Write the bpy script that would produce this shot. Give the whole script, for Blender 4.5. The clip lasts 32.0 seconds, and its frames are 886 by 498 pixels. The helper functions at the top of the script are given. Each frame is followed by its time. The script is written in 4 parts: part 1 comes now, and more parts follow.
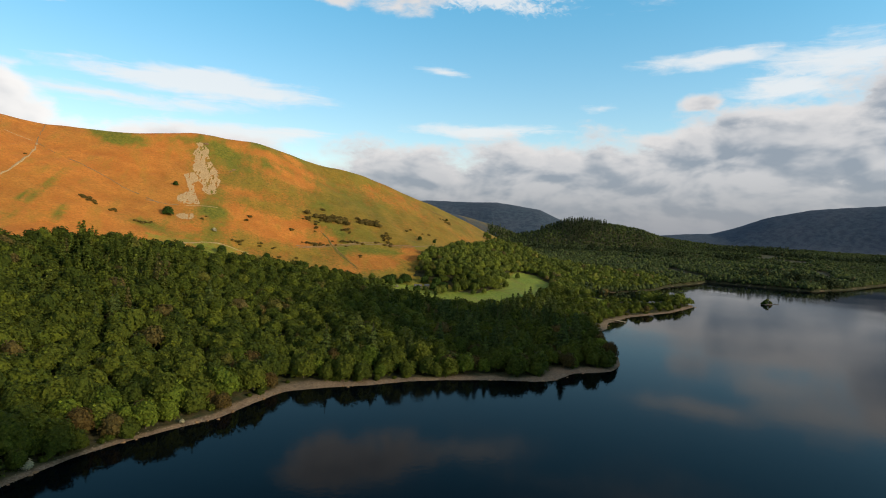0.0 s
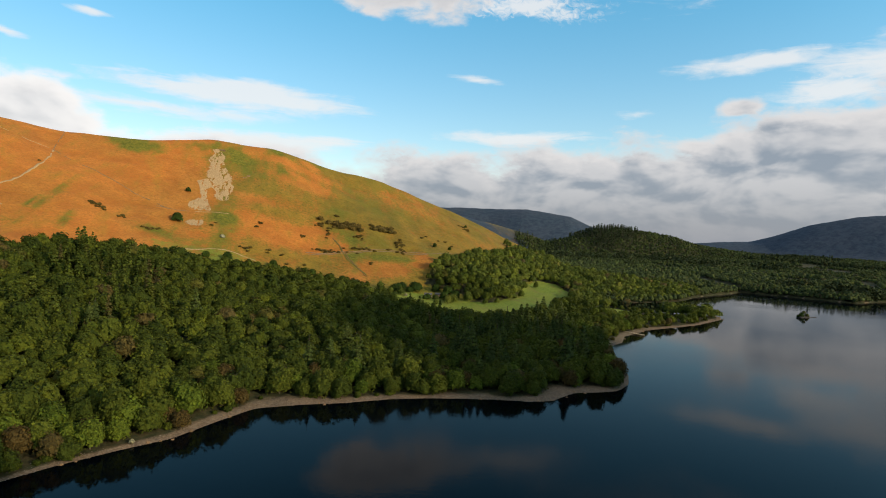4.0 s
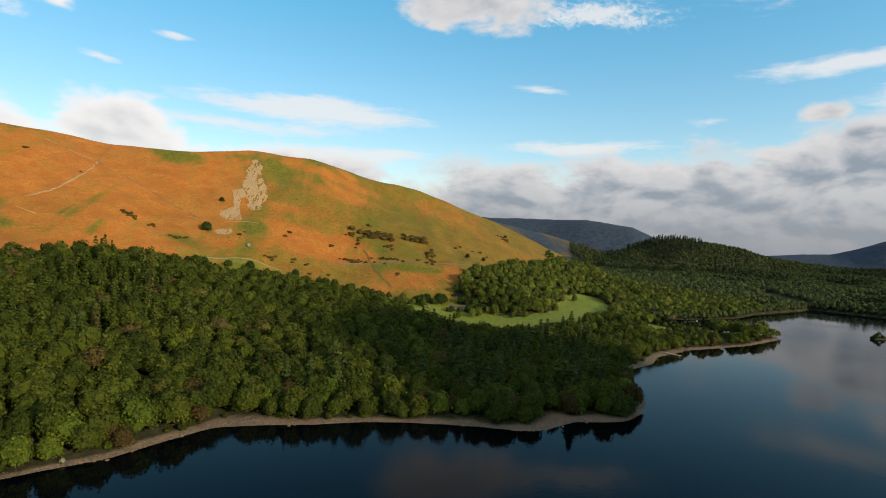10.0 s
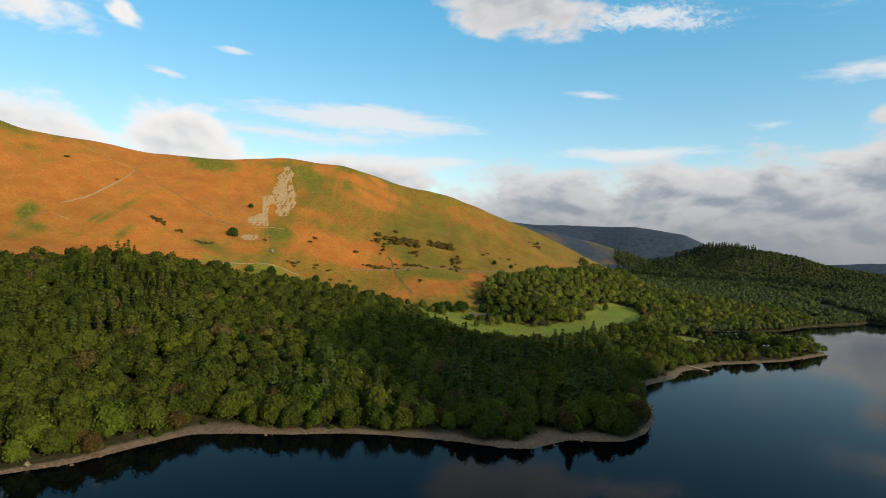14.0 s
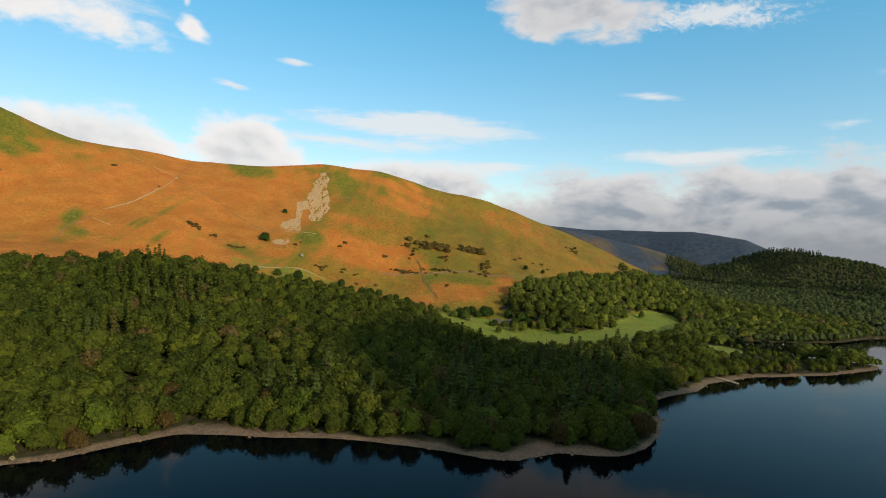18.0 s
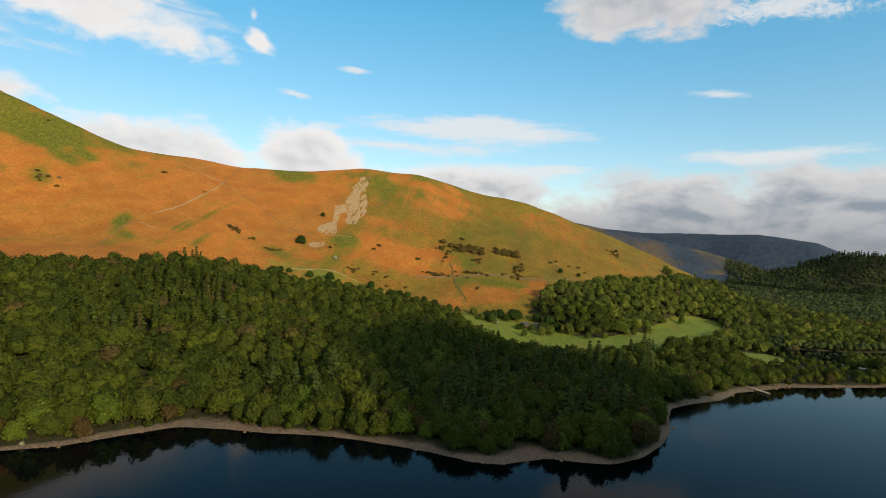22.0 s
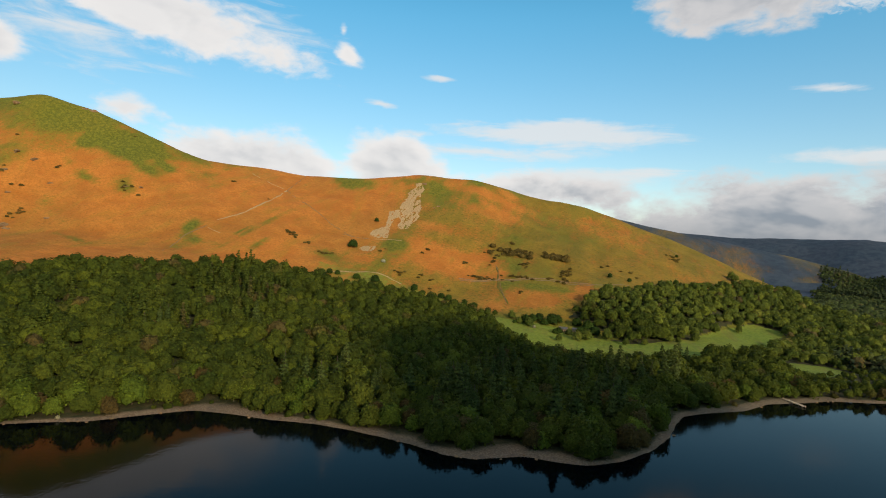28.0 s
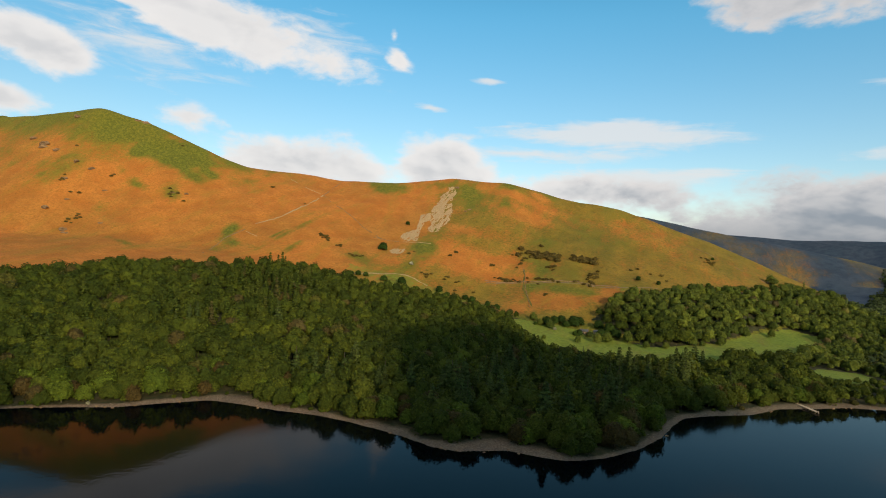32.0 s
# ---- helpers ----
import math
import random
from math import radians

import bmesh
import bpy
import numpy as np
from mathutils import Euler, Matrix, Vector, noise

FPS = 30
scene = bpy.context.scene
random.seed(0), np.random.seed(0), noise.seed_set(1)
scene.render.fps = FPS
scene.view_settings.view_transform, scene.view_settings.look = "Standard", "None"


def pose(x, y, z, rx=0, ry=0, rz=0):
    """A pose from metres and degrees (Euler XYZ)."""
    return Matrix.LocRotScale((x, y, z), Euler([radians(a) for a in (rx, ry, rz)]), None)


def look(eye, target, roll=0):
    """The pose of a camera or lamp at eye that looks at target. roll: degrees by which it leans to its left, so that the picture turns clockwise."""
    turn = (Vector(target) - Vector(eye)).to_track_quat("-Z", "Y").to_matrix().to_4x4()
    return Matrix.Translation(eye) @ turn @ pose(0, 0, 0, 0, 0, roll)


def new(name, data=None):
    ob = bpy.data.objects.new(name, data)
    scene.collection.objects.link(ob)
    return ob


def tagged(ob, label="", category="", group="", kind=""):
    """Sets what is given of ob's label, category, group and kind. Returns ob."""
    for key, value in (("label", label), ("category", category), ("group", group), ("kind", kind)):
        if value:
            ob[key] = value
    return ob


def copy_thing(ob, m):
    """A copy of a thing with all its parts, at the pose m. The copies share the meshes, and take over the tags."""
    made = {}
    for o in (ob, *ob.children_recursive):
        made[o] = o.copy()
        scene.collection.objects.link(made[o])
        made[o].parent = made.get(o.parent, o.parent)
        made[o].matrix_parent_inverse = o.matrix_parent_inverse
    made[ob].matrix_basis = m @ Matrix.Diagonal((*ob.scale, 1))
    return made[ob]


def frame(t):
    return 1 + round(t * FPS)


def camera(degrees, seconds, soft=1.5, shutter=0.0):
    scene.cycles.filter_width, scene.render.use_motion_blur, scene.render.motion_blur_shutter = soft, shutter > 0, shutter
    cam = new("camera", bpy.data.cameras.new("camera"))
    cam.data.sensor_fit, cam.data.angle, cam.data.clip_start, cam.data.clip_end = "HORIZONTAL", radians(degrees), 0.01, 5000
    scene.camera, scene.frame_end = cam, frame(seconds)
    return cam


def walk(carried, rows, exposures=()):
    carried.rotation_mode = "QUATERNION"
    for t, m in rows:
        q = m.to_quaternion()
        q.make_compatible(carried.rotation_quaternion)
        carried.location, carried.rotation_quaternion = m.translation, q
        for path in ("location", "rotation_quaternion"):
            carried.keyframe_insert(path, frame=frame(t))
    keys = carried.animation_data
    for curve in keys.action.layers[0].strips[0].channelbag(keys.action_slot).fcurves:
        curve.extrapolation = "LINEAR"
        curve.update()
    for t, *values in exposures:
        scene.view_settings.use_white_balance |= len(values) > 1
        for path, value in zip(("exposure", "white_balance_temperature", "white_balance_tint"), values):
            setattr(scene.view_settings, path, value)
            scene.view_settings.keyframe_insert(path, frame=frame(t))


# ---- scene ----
cam = camera(76.25, 32.0, soft=1.0)
PATH = [
    (0, (-166.36, -59.64, 113.30), (145.40, 889.71, 74.26), 1.966),
    (1, (-156.50, -54.67, 113.39), (142.06, 899.03, 77.03), 1.984),
    (2, (-146.63, -49.75, 113.46), (138.38, 908.18, 79.80), 2.003),
    (3, (-136.74, -44.95, 113.53), (134.08, 917.18, 82.56), 2.023),
    (4, (-126.82, -40.33, 113.58), (128.88, 926.02, 85.30), 2.043),
    (5, (-116.86, -35.92, 113.61), (122.56, 934.66, 88.03), 2.064),
    (6, (-106.87, -31.74, 113.63), (115.23, 943.01, 90.73), 2.087),
    (7, (-96.87, -27.79, 113.62), (107.05, 950.99, 93.36), 2.114),
    (8, (-86.88, -24.05, 113.61), (98.22, 958.51, 95.92), 2.144),
    (9, (-76.89, -20.53, 113.58), (88.88, 965.52, 98.39), 2.180),
    (10, (-66.88, -17.20, 113.56), (79.01, 972.02, 100.81), 2.220),
    (11, (-56.81, -14.04, 113.56), (68.57, 978.01, 103.19), 2.265),
    (12, (-46.65, -11.05, 113.59), (57.50, 983.48, 105.59), 2.313),
    (13, (-36.36, -8.21, 113.66), (45.77, 988.39, 108.01), 2.363),
    (14, (-25.99, -5.55, 113.76), (33.40, 992.67, 110.34), 2.411),
    (15, (-15.58, -3.13, 113.86), (20.44, 996.22, 112.45), 2.451),
    (16, (-5.18, -0.97, 113.96), (6.94, 998.96, 114.19), 2.478),
    (17, (5.16, 0.88, 114.03), (-7.06, 1000.81, 115.44), 2.487),
    (18, (15.42, 2.43, 114.07), (-21.50, 1001.74, 116.23), 2.481),
    (19, (25.59, 3.71, 114.08), (-36.34, 1001.79, 116.76), 2.472),
    (20, (35.65, 4.79, 114.07), (-51.52, 1000.98, 117.23), 2.471),
    (21, (45.62, 5.70, 114.03), (-66.97, 999.34, 117.80), 2.487),
    (22, (55.54, 6.43, 113.98), (-82.46, 996.85, 118.46), 2.517),
    (23, (65.51, 6.96, 113.91), (-97.76, 993.53, 119.14), 2.555),
    (24, (75.58, 7.27, 113.81), (-112.63, 989.38, 119.78), 2.595),
    (25, (85.81, 7.35, 113.70), (-126.86, 984.45, 120.34), 2.631),
    (26, (96.14, 7.20, 113.60), (-140.40, 978.79, 120.83), 2.663),
    (27, (106.50, 6.83, 113.54), (-153.25, 972.47, 121.29), 2.688),
    (28, (116.80, 6.26, 113.55), (-165.39, 965.58, 121.76), 2.707),
    (29, (126.99, 5.50, 113.65), (-176.85, 958.18, 122.26), 2.720),
    (30, (137.08, 4.60, 113.83), (-187.75, 950.33, 122.78), 2.727),
    (31, (147.10, 3.60, 114.06), (-198.21, 942.04, 123.32), 2.730),
    (32, (157.08, 2.56, 114.31), (-208.37, 933.33, 123.88), 2.732),
]
walk(cam, [(t, look(e, g, r)) for t, e, g, r in PATH], [(0, -0.26), (9, -0.30), (19, -0.36), (32, -0.44)])

# ---- light ----
SUN_AZ, SUN_EL = radians(135), radians(18)      # azimuth clockwise from +y
SUN_DIR = Vector((math.sin(SUN_AZ) * math.cos(SUN_EL), math.cos(SUN_AZ) * math.cos(SUN_EL), math.sin(SUN_EL)))
sun = new("sun", bpy.data.lights.new("sun", "SUN"))
sun.data.energy, sun.data.angle, sun.data.color = 4.3, radians(2.0), (1.0, 0.79, 0.52)
sun.matrix_world = look(SUN_DIR * 3000, (0, 0, 0))


class Graph:
    """Short names for node building."""

    def __init__(self, tree):
        self.tree = tree
        tree.nodes.clear()

    def node(self, kind, **values):
        n = self.tree.nodes.new(kind)
        for key, value in values.items():
            setattr(n, key, value)
        return n

    def put(self, socket, value):
        if isinstance(value, bpy.types.NodeSocket):
            self.tree.links.new(value, socket)
        elif isinstance(value, bpy.types.Node):
            self.tree.links.new(value.outputs[0], socket)
        else:
            socket.default_value = value

    def math(self, op, a, b=0.0, c=None, clamp=False):
        n = self.node("ShaderNodeMath", operation=op, use_clamp=clamp)
        self.put(n.inputs[0], a), self.put(n.inputs[1], b)
        if c is not None:
            self.put(n.inputs[2], c)
        return n.outputs[0]

    def vmath(self, op, a, b=(0, 0, 0)):
        n = self.node("ShaderNodeVectorMath", operation=op)
        self.put(n.inputs[0], a), self.put(n.inputs[1], b)
        return n.outputs[0]

    def mix(self, fac, a, b, blend="MIX"):
        n = self.node("ShaderNodeMix", data_type="RGBA", blend_type=blend)
        self.put(n.inputs[0], fac), self.put(n.inputs[6], a), self.put(n.inputs[7], b)
        return n.outputs[2]

    def noise(self, vector, scale, detail=4.0, rough=0.55, distort=0.0):
        n = self.node("ShaderNodeTexNoise")
        self.put(n.inputs["Vector"], vector)
        n.inputs["Scale"].default_value, n.inputs["Detail"].default_value = scale, detail
        n.inputs["Roughness"].default_value, n.inputs["Distortion"].default_value = rough, distort
        return n.outputs["Fac"]

    def ramp(self, value, lo, hi, out_lo=0.0, out_hi=1.0, smooth=True):
        n = self.node("ShaderNodeMapRange", interpolation_type="SMOOTHSTEP" if smooth else "LINEAR")
        self.put(n.inputs[0], value)
        for i, x in zip((1, 2, 3, 4), (lo, hi, out_lo, out_hi)):
            n.inputs[i].default_value = x
        return n.outputs[0]

    def attr(self, name):
        return self.node("ShaderNodeAttribute", attribute_name=name).outputs["Fac"]


def rgb(r, g, b):
    return (r, g, b, 1.0)


# sky: clear blue, a grey bank along the horizon, a few heaped clouds and thin wisps
# heaped clouds: azimuth, elevation, half width, half height (degrees), weight, slope
HEAPS = [
    (36, 2.2, 42, 6.4, 1.3, 0.0),
    (14, 3.4, 15, 5.4, 1.0, 0.01), (30, 3.8, 17, 6.0, 1.1, 0.0), (46, 4.5, 16, 7.6, 1.15, 0.06), (60, 6.5, 17, 9.0, 1.2, 0.05), (85, 6.0, 30, 9.0, 1.2, 0),
    (-36, 8.0, 9.5, 3.2, 0.8, -0.02), (-21.8, 8.4, 6.0, 4.0, 1.0, -0.07), (-8, 6.6, 14, 2.1, 0.7, 0.0), (44.5, 10.2, 2.2, 1.3, 0.5, 0), (42.2, 12.1, 2.3, 0.95, 0.55, 0),
    (-46, 20.3, 16.5, 2.7, 0.95, -0.19), (-56.5, 15.0, 4.6, 2.3, 0.8, -0.25), (-60.5, 10.8, 4.0, 1.5, 0.8, -0.1), (-46, 11.5, 3, 1.3, 0.35, 0),
    (-26.9, 18.9, 1.6, 1.25, 0.6, -0.35), (-27.4, 20.6, 0.6, 1.2, 0.4, 0.0),
    (10.0, 22.9, 8.0, 2.6, 0.95, -0.10), (180, 22, 60, 9, 0.7, 0), (-120, 25, 40, 8, 0.7, 0),
    # unseen overhead clouds, added to brighten the shaded wood
    (70, 52, 70, 11, 0.66, 0), (-70, 54, 70, 12, 0.66, 0), (170, 50, 60, 12, 0.66, 0), (0, 72, 180, 10, 0.66, 0),
]
# wisps: the same
WISPS = [
    (-5.0, 12.2, 12.5, 1.5, 1.3, -0.035), (-4.0, 12.9, 6.5, 1.0, 1.2, -0.02), (-12, 10.3, 12, 0.8, 0.75, 0.0), (17.9, 15.0, 3.0, 0.5, 0.8, -0.07),
    (43, 15.6, 7.0, 1.1, 1.0, 0.05), (53, 14.6, 9.0, 2.2, 0.9, 0.0), (49, 12.8, 5.5, 1.6, 1.0, 0.0), (22, 9.6, 9, 0.9, 0.9, 0.0), (2.0, 8.4, 8, 0.8, 0.8, 0.0),
    (-17.5, 17.2, 1.7, 0.33, 0.8, -0.05), (-23.2, 14.4, 1.9, 0.33, 0.8, -0.03), (-20.5, 11.9, 2.2, 0.3, 0.5, -0.03), (33, 11.9, 2.2, 0.4, 0.5, 0.0),
    (-36, 19.6, 9, 2.6, 0.5, -0.17), (-50, 17.0, 8, 3.0, 0.5, -0.1), (40, 24.5, 16, 3.0, 0.4, 0.0), (-3, 8.0, 10, 1.2, 1.0, 0.0),
]
# a dappled patch beside the high cloud
DAPPLES = [(22.5, 21.6, 7.2, 1.5, 1.0, -0.02), (49, 13.2, 4.0, 1.4, 0.7, 0)]


def build_world():
    world = bpy.data.worlds.new("sky")
    scene.world = world
    world.use_nodes = True
    g = Graph(world.node_tree)
    sky = g.node("ShaderNodeTexSky", sky_type="NISHITA", sun_disc=False, sun_elevation=SUN_EL, sun_rotation=SUN_AZ,
                 air_density=1.0, dust_density=0.6, ozone_density=2.0)
    d = g.node("ShaderNodeTexCoord").outputs["Generated"]
    sep = g.node("ShaderNodeSeparateXYZ")
    g.put(sep.inputs[0], d)
    x, y, z = sep.outputs
    az = g.math("MULTIPLY", g.math("ARCTAN2", x, y), 57.2958)
    el = g.math("MULTIPLY", g.math("ARCSINE", z), 57.2958)

    def plane(ka, ke, kx=0.0):
        n = g.node("ShaderNodeCombineXYZ")
        g.put(n.inputs[0], g.math("MULTIPLY_ADD", el, kx, g.math("MULTIPLY", az, ka))), g.put(n.inputs[1], g.math("MULTIPLY", el, ke))
        return n.outputs[0]

    flat = plane(0.055, 0.105)
    puff = g.noise(flat, 2.6, 9.0, 0.52, 0.25)
    form = g.noise(flat, 2.6, 4.0, 0.5, 0.25)
    lit = g.noise(g.vmath("ADD", flat, (0.04, 0.075, 0.0)), 2.6, 4.0, 0.5, 0.25)
    fine = g.noise(flat, 13.0, 6.0, 0.6, 0.3)
    broad = g.noise(plane(0.046, 0.115), 2.3, 4.5, 0.5, 0.5)
    streak = g.noise(plane(0.045, 0.26, 0.03), 3.0, 9.0, 0.62, 1.0)
    cell = g.noise(plane(0.055, 0.09, 0.02), 24.0, 5.0, 0.6, 0.8)
    bend = g.math("MULTIPLY", g.math("SUBTRACT", puff, 0.5), 1.6)

    def gather(rows):
        total = -2.0
        for a0, e0, w, h, weight, tilt in rows:
            da = g.math("DIVIDE", g.math("SUBTRACT", az, float(a0)), float(w))
            de = g.math("DIVIDE", g.math("SUBTRACT", g.math("ADD", el, bend), g.math("MULTIPLY_ADD", da, float(tilt) * w, float(e0))), float(h))
            r = g.math("SQRT", g.math("ADD", g.math("MULTIPLY", da, da), g.math("MULTIPLY", de, de)))
            total = g.math("MAXIMUM", total, g.math("MULTIPLY", g.math("SUBTRACT", 1.0, r), float(weight)))
        return total

    heap, wisp, dapple = gather(HEAPS), gather(WISPS), gather(DAPPLES)

    def rough(value, noise_value, amount):
        return g.math("MULTIPLY_ADD", g.math("SUBTRACT", noise_value, 0.5), amount, value)

    heap_edge = rough(rough(heap, puff, 1.6), fine, 0.35)
    heap_cover = g.ramp(heap_edge, -0.06, 0.34)
    wisp_cover = g.math("MULTIPLY", g.ramp(rough(rough(wisp, streak, 1.5), fine, 0.4), -0.05, 0.75), 0.80)
    dapple_cover = g.math("MULTIPLY", g.ramp(rough(rough(dapple, cell, 1.5), puff, 1.8), 0.0, 0.85), 0.8)
    # heaped clouds are white towards the sun and grey on their undersides; those far west are thin and pale
    relief = g.math("ADD", g.math("MULTIPLY", g.math("SUBTRACT", lit, form), 2.6), g.math("SUBTRACT", broad, 0.5))
    dark = g.math("ADD", g.ramp(relief, -0.30, 0.38, 0.0, 0.72), g.ramp(heap_edge, 0.15, 0.75, 0.0, 0.34))
    dark = g.math("MULTIPLY", dark, g.math("MULTIPLY", g.ramp(heap_edge, 0.05, 0.5), g.ramp(az, -16.0, 8.0, 0.38, 1.0)))
    dark = g.math("MULTIPLY", dark, g.ramp(el, 12.0, 19.0, 1.0, 0.6))
    cloud = g.mix(dark, g.mix(g.ramp(az, -14.0, 6.0), rgb(10.8, 10.4, 10.1), rgb(8.5, 8.2, 8.1)), rgb(3.2, 3.7, 4.4))
    cloud = g.mix(g.ramp(el, 0.0, 7.0, 0.85, 0.0), cloud, rgb(3.1, 3.4, 3.9))
    deep = g.mix(g.ramp(el, 0.0, 24.0, 0.0, 1.0, False), rgb(2.45, 1.95, 1.72), rgb(1.13, 2.42, 2.42))
    deep = g.mix(g.ramp(el, 22.0, 38.0), deep, rgb(0.55, 0.78, 0.95))
    hue = g.mix(1.0, sky.outputs[0], deep, "MULTIPLY")
    haze = g.math("MULTIPLY_ADD", x, 0.22, 1.02)      # clearer air towards the west
    hue = g.vmath("MULTIPLY", hue, g.node("ShaderNodeCombineXYZ"))
    for k in range(3):
        g.put(hue.node.inputs[1].links[0].from_node.inputs[k], haze)
    out = g.mix(g.math("MAXIMUM", wisp_cover, dapple_cover), hue, rgb(9.8, 9.7, 9.6))
    out = g.mix(g.math("MULTIPLY", heap_cover, 0.96), out, cloud)
    back = g.node("ShaderNodeBackground")
    g.put(back.inputs[0], out)
    back.inputs[1].default_value = 0.11
    g.put(g.node("ShaderNodeOutputWorld").inputs[0], back)


build_world()


# ---- materials ----
def material(name, rough=0.9):
    m = bpy.data.materials.new(name)
    m.use_nodes = True
    g = Graph(m.node_tree)
    b = g.node("ShaderNodeBsdfPrincipled")
    b.inputs["Roughness"].default_value = rough
    b.inputs["Specular IOR Level"].default_value = 0.25
    g.put(g.node("ShaderNodeOutputMaterial").inputs[0], b)
    return m, g, b


def bump(g, b, height, strength, distance):
    n = g.node("ShaderNodeBump")
    n.inputs["Strength"].default_value, n.inputs["Distance"].default_value = strength, distance
    g.put(n.inputs["Height"], height)
    g.put(b.inputs["Normal"], n)


def ground_material():
    m, g, b = material("hillside_ground", 0.95)
    p = g.node("ShaderNodeNewGeometry").outputs["Position"]
    big, mid, small = g.noise(p, 0.006, 5.0), g.noise(p, 0.03, 6.0, 0.6), g.noise(p, 0.22, 5.0, 0.65)
    speck = g.noise(p, 0.9, 3.0, 0.6)
    fall = g.noise(g.vmath("MULTIPLY", p, (1.0, 0.28, 0.28)), 0.05, 6.0, 0.62, 0.5)
    tuft = g.noise(p, 0.42, 3.0, 0.7)
    bracken = g.mix(g.ramp(mid, 0.3, 0.7), rgb(0.42, 0.138, 0.021), rgb(0.56, 0.208, 0.036))
    bracken = g.mix(g.ramp(small, 0.42, 0.72), bracken, rgb(0.38, 0.142, 0.022))
    bracken = g.mix(g.ramp(fall, 0.48, 0.72, 0.0, 0.7), bracken, rgb(0.36, 0.180, 0.024))
    turf = g.mix(g.ramp(mid, 0.35, 0.65), rgb(0.180, 0.130, 0.014), rgb(0.275, 0.168, 0.020))
    turf = g.mix(g.ramp(small, 0.5, 0.75), turf, rgb(0.11, 0.085, 0.012))
    wet = g.mix(g.ramp(small, 0.35, 0.7), rgb(0.110, 0.115, 0.012), rgb(0.215, 0.185, 0.019))
    field = g.mix(g.ramp(small, 0.35, 0.7), rgb(0.14, 0.190, 0.020), rgb(0.235, 0.265, 0.032))
    field = g.mix(g.ramp(fall, 0.50, 0.66, 0.0, 0.5), field, rgb(0.19, 0.155, 0.036))
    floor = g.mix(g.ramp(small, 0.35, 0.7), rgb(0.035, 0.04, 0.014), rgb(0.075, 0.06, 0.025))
    shingle = g.mix(g.ramp(speck, 0.35, 0.7), rgb(0.14, 0.096, 0.058), rgb(0.27, 0.195, 0.125))
    shingle = g.mix(g.ramp(small, 0.5, 0.8), shingle, rgb(0.10, 0.08, 0.06))
    # dark moor colour of the far fells, with blue distance haze mixed in
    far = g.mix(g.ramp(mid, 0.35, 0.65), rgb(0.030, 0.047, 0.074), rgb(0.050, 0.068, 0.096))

    def edged(name, lo=0.35, hi=0.65, rag=0.5):
        a = g.attr(name)
        return g.ramp(g.math("ADD", a, g.math("MULTIPLY", g.math("SUBTRACT", g.math("ADD", g.math("MULTIPLY", g.math("ADD", mid, fall), 0.34), g.math("MULTIPLY", small, 0.32)), 0.5), rag)), lo, hi)

    col = g.mix(edged("turf", 0.22, 0.78, 2.4), bracken, turf)
    col = g.mix(edged("wet", 0.10, 0.85, 2.2), col, wet)
    col = g.mix(g.ramp(tuft, 0.48, 0.74, 0.0, 0.75), col, g.mix(1.0, col, rgb(0.55, 0.62, 0.60), "MULTIPLY"))
    col = g.mix(g.ramp(tuft, 0.50, 0.30, 0.0, 0.5), col, g.mix(1.0, col, rgb(1.25, 1.22, 1.2), "MULTIPLY"))
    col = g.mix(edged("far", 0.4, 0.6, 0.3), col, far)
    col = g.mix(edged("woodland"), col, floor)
    col = g.mix(edged("field", 0.3, 0.7, 1.1), col, field)
    col = g.mix(edged("shingle", 0.3, 0.7, 1.0), col, shingle)
    col = g.mix(g.ramp(big, 0.40, 0.62, 0.0, 0.8), col, g.mix(1.0, col, rgb(0.80, 0.92, 0.95), "MULTIPLY"))
    g.put(b.inputs["Base Color"], col)
    bump(g, b, g.math("ADD", g.math("MULTIPLY", small, 0.6), g.math("MULTIPLY", mid, 2.5)), 0.9, 2.2)
    return m


def water_material():
    m, g, b = material("lake_water", 0.035)
    p = g.node("ShaderNodeNewGeometry").outputs["Position"]
    b.inputs["Base Color"].default_value = rgb(0.0008, 0.0018, 0.0032)
    b.inputs["IOR"].default_value, b.inputs["Specular IOR Level"].default_value = 1.12, 0.5
    patch = g.noise(p, 0.007, 3.0, 0.5, 0.6)
    g.put(b.inputs["Roughness"], g.ramp(patch, 0.4, 0.7, 0.05, 0.11))
    bump(g, b, g.math("ADD", g.noise(p, 0.35, 2.0), g.math("MULTIPLY", g.noise(p, 0.07, 2.0), 1.2)), 0.03, 0.5)
    return m


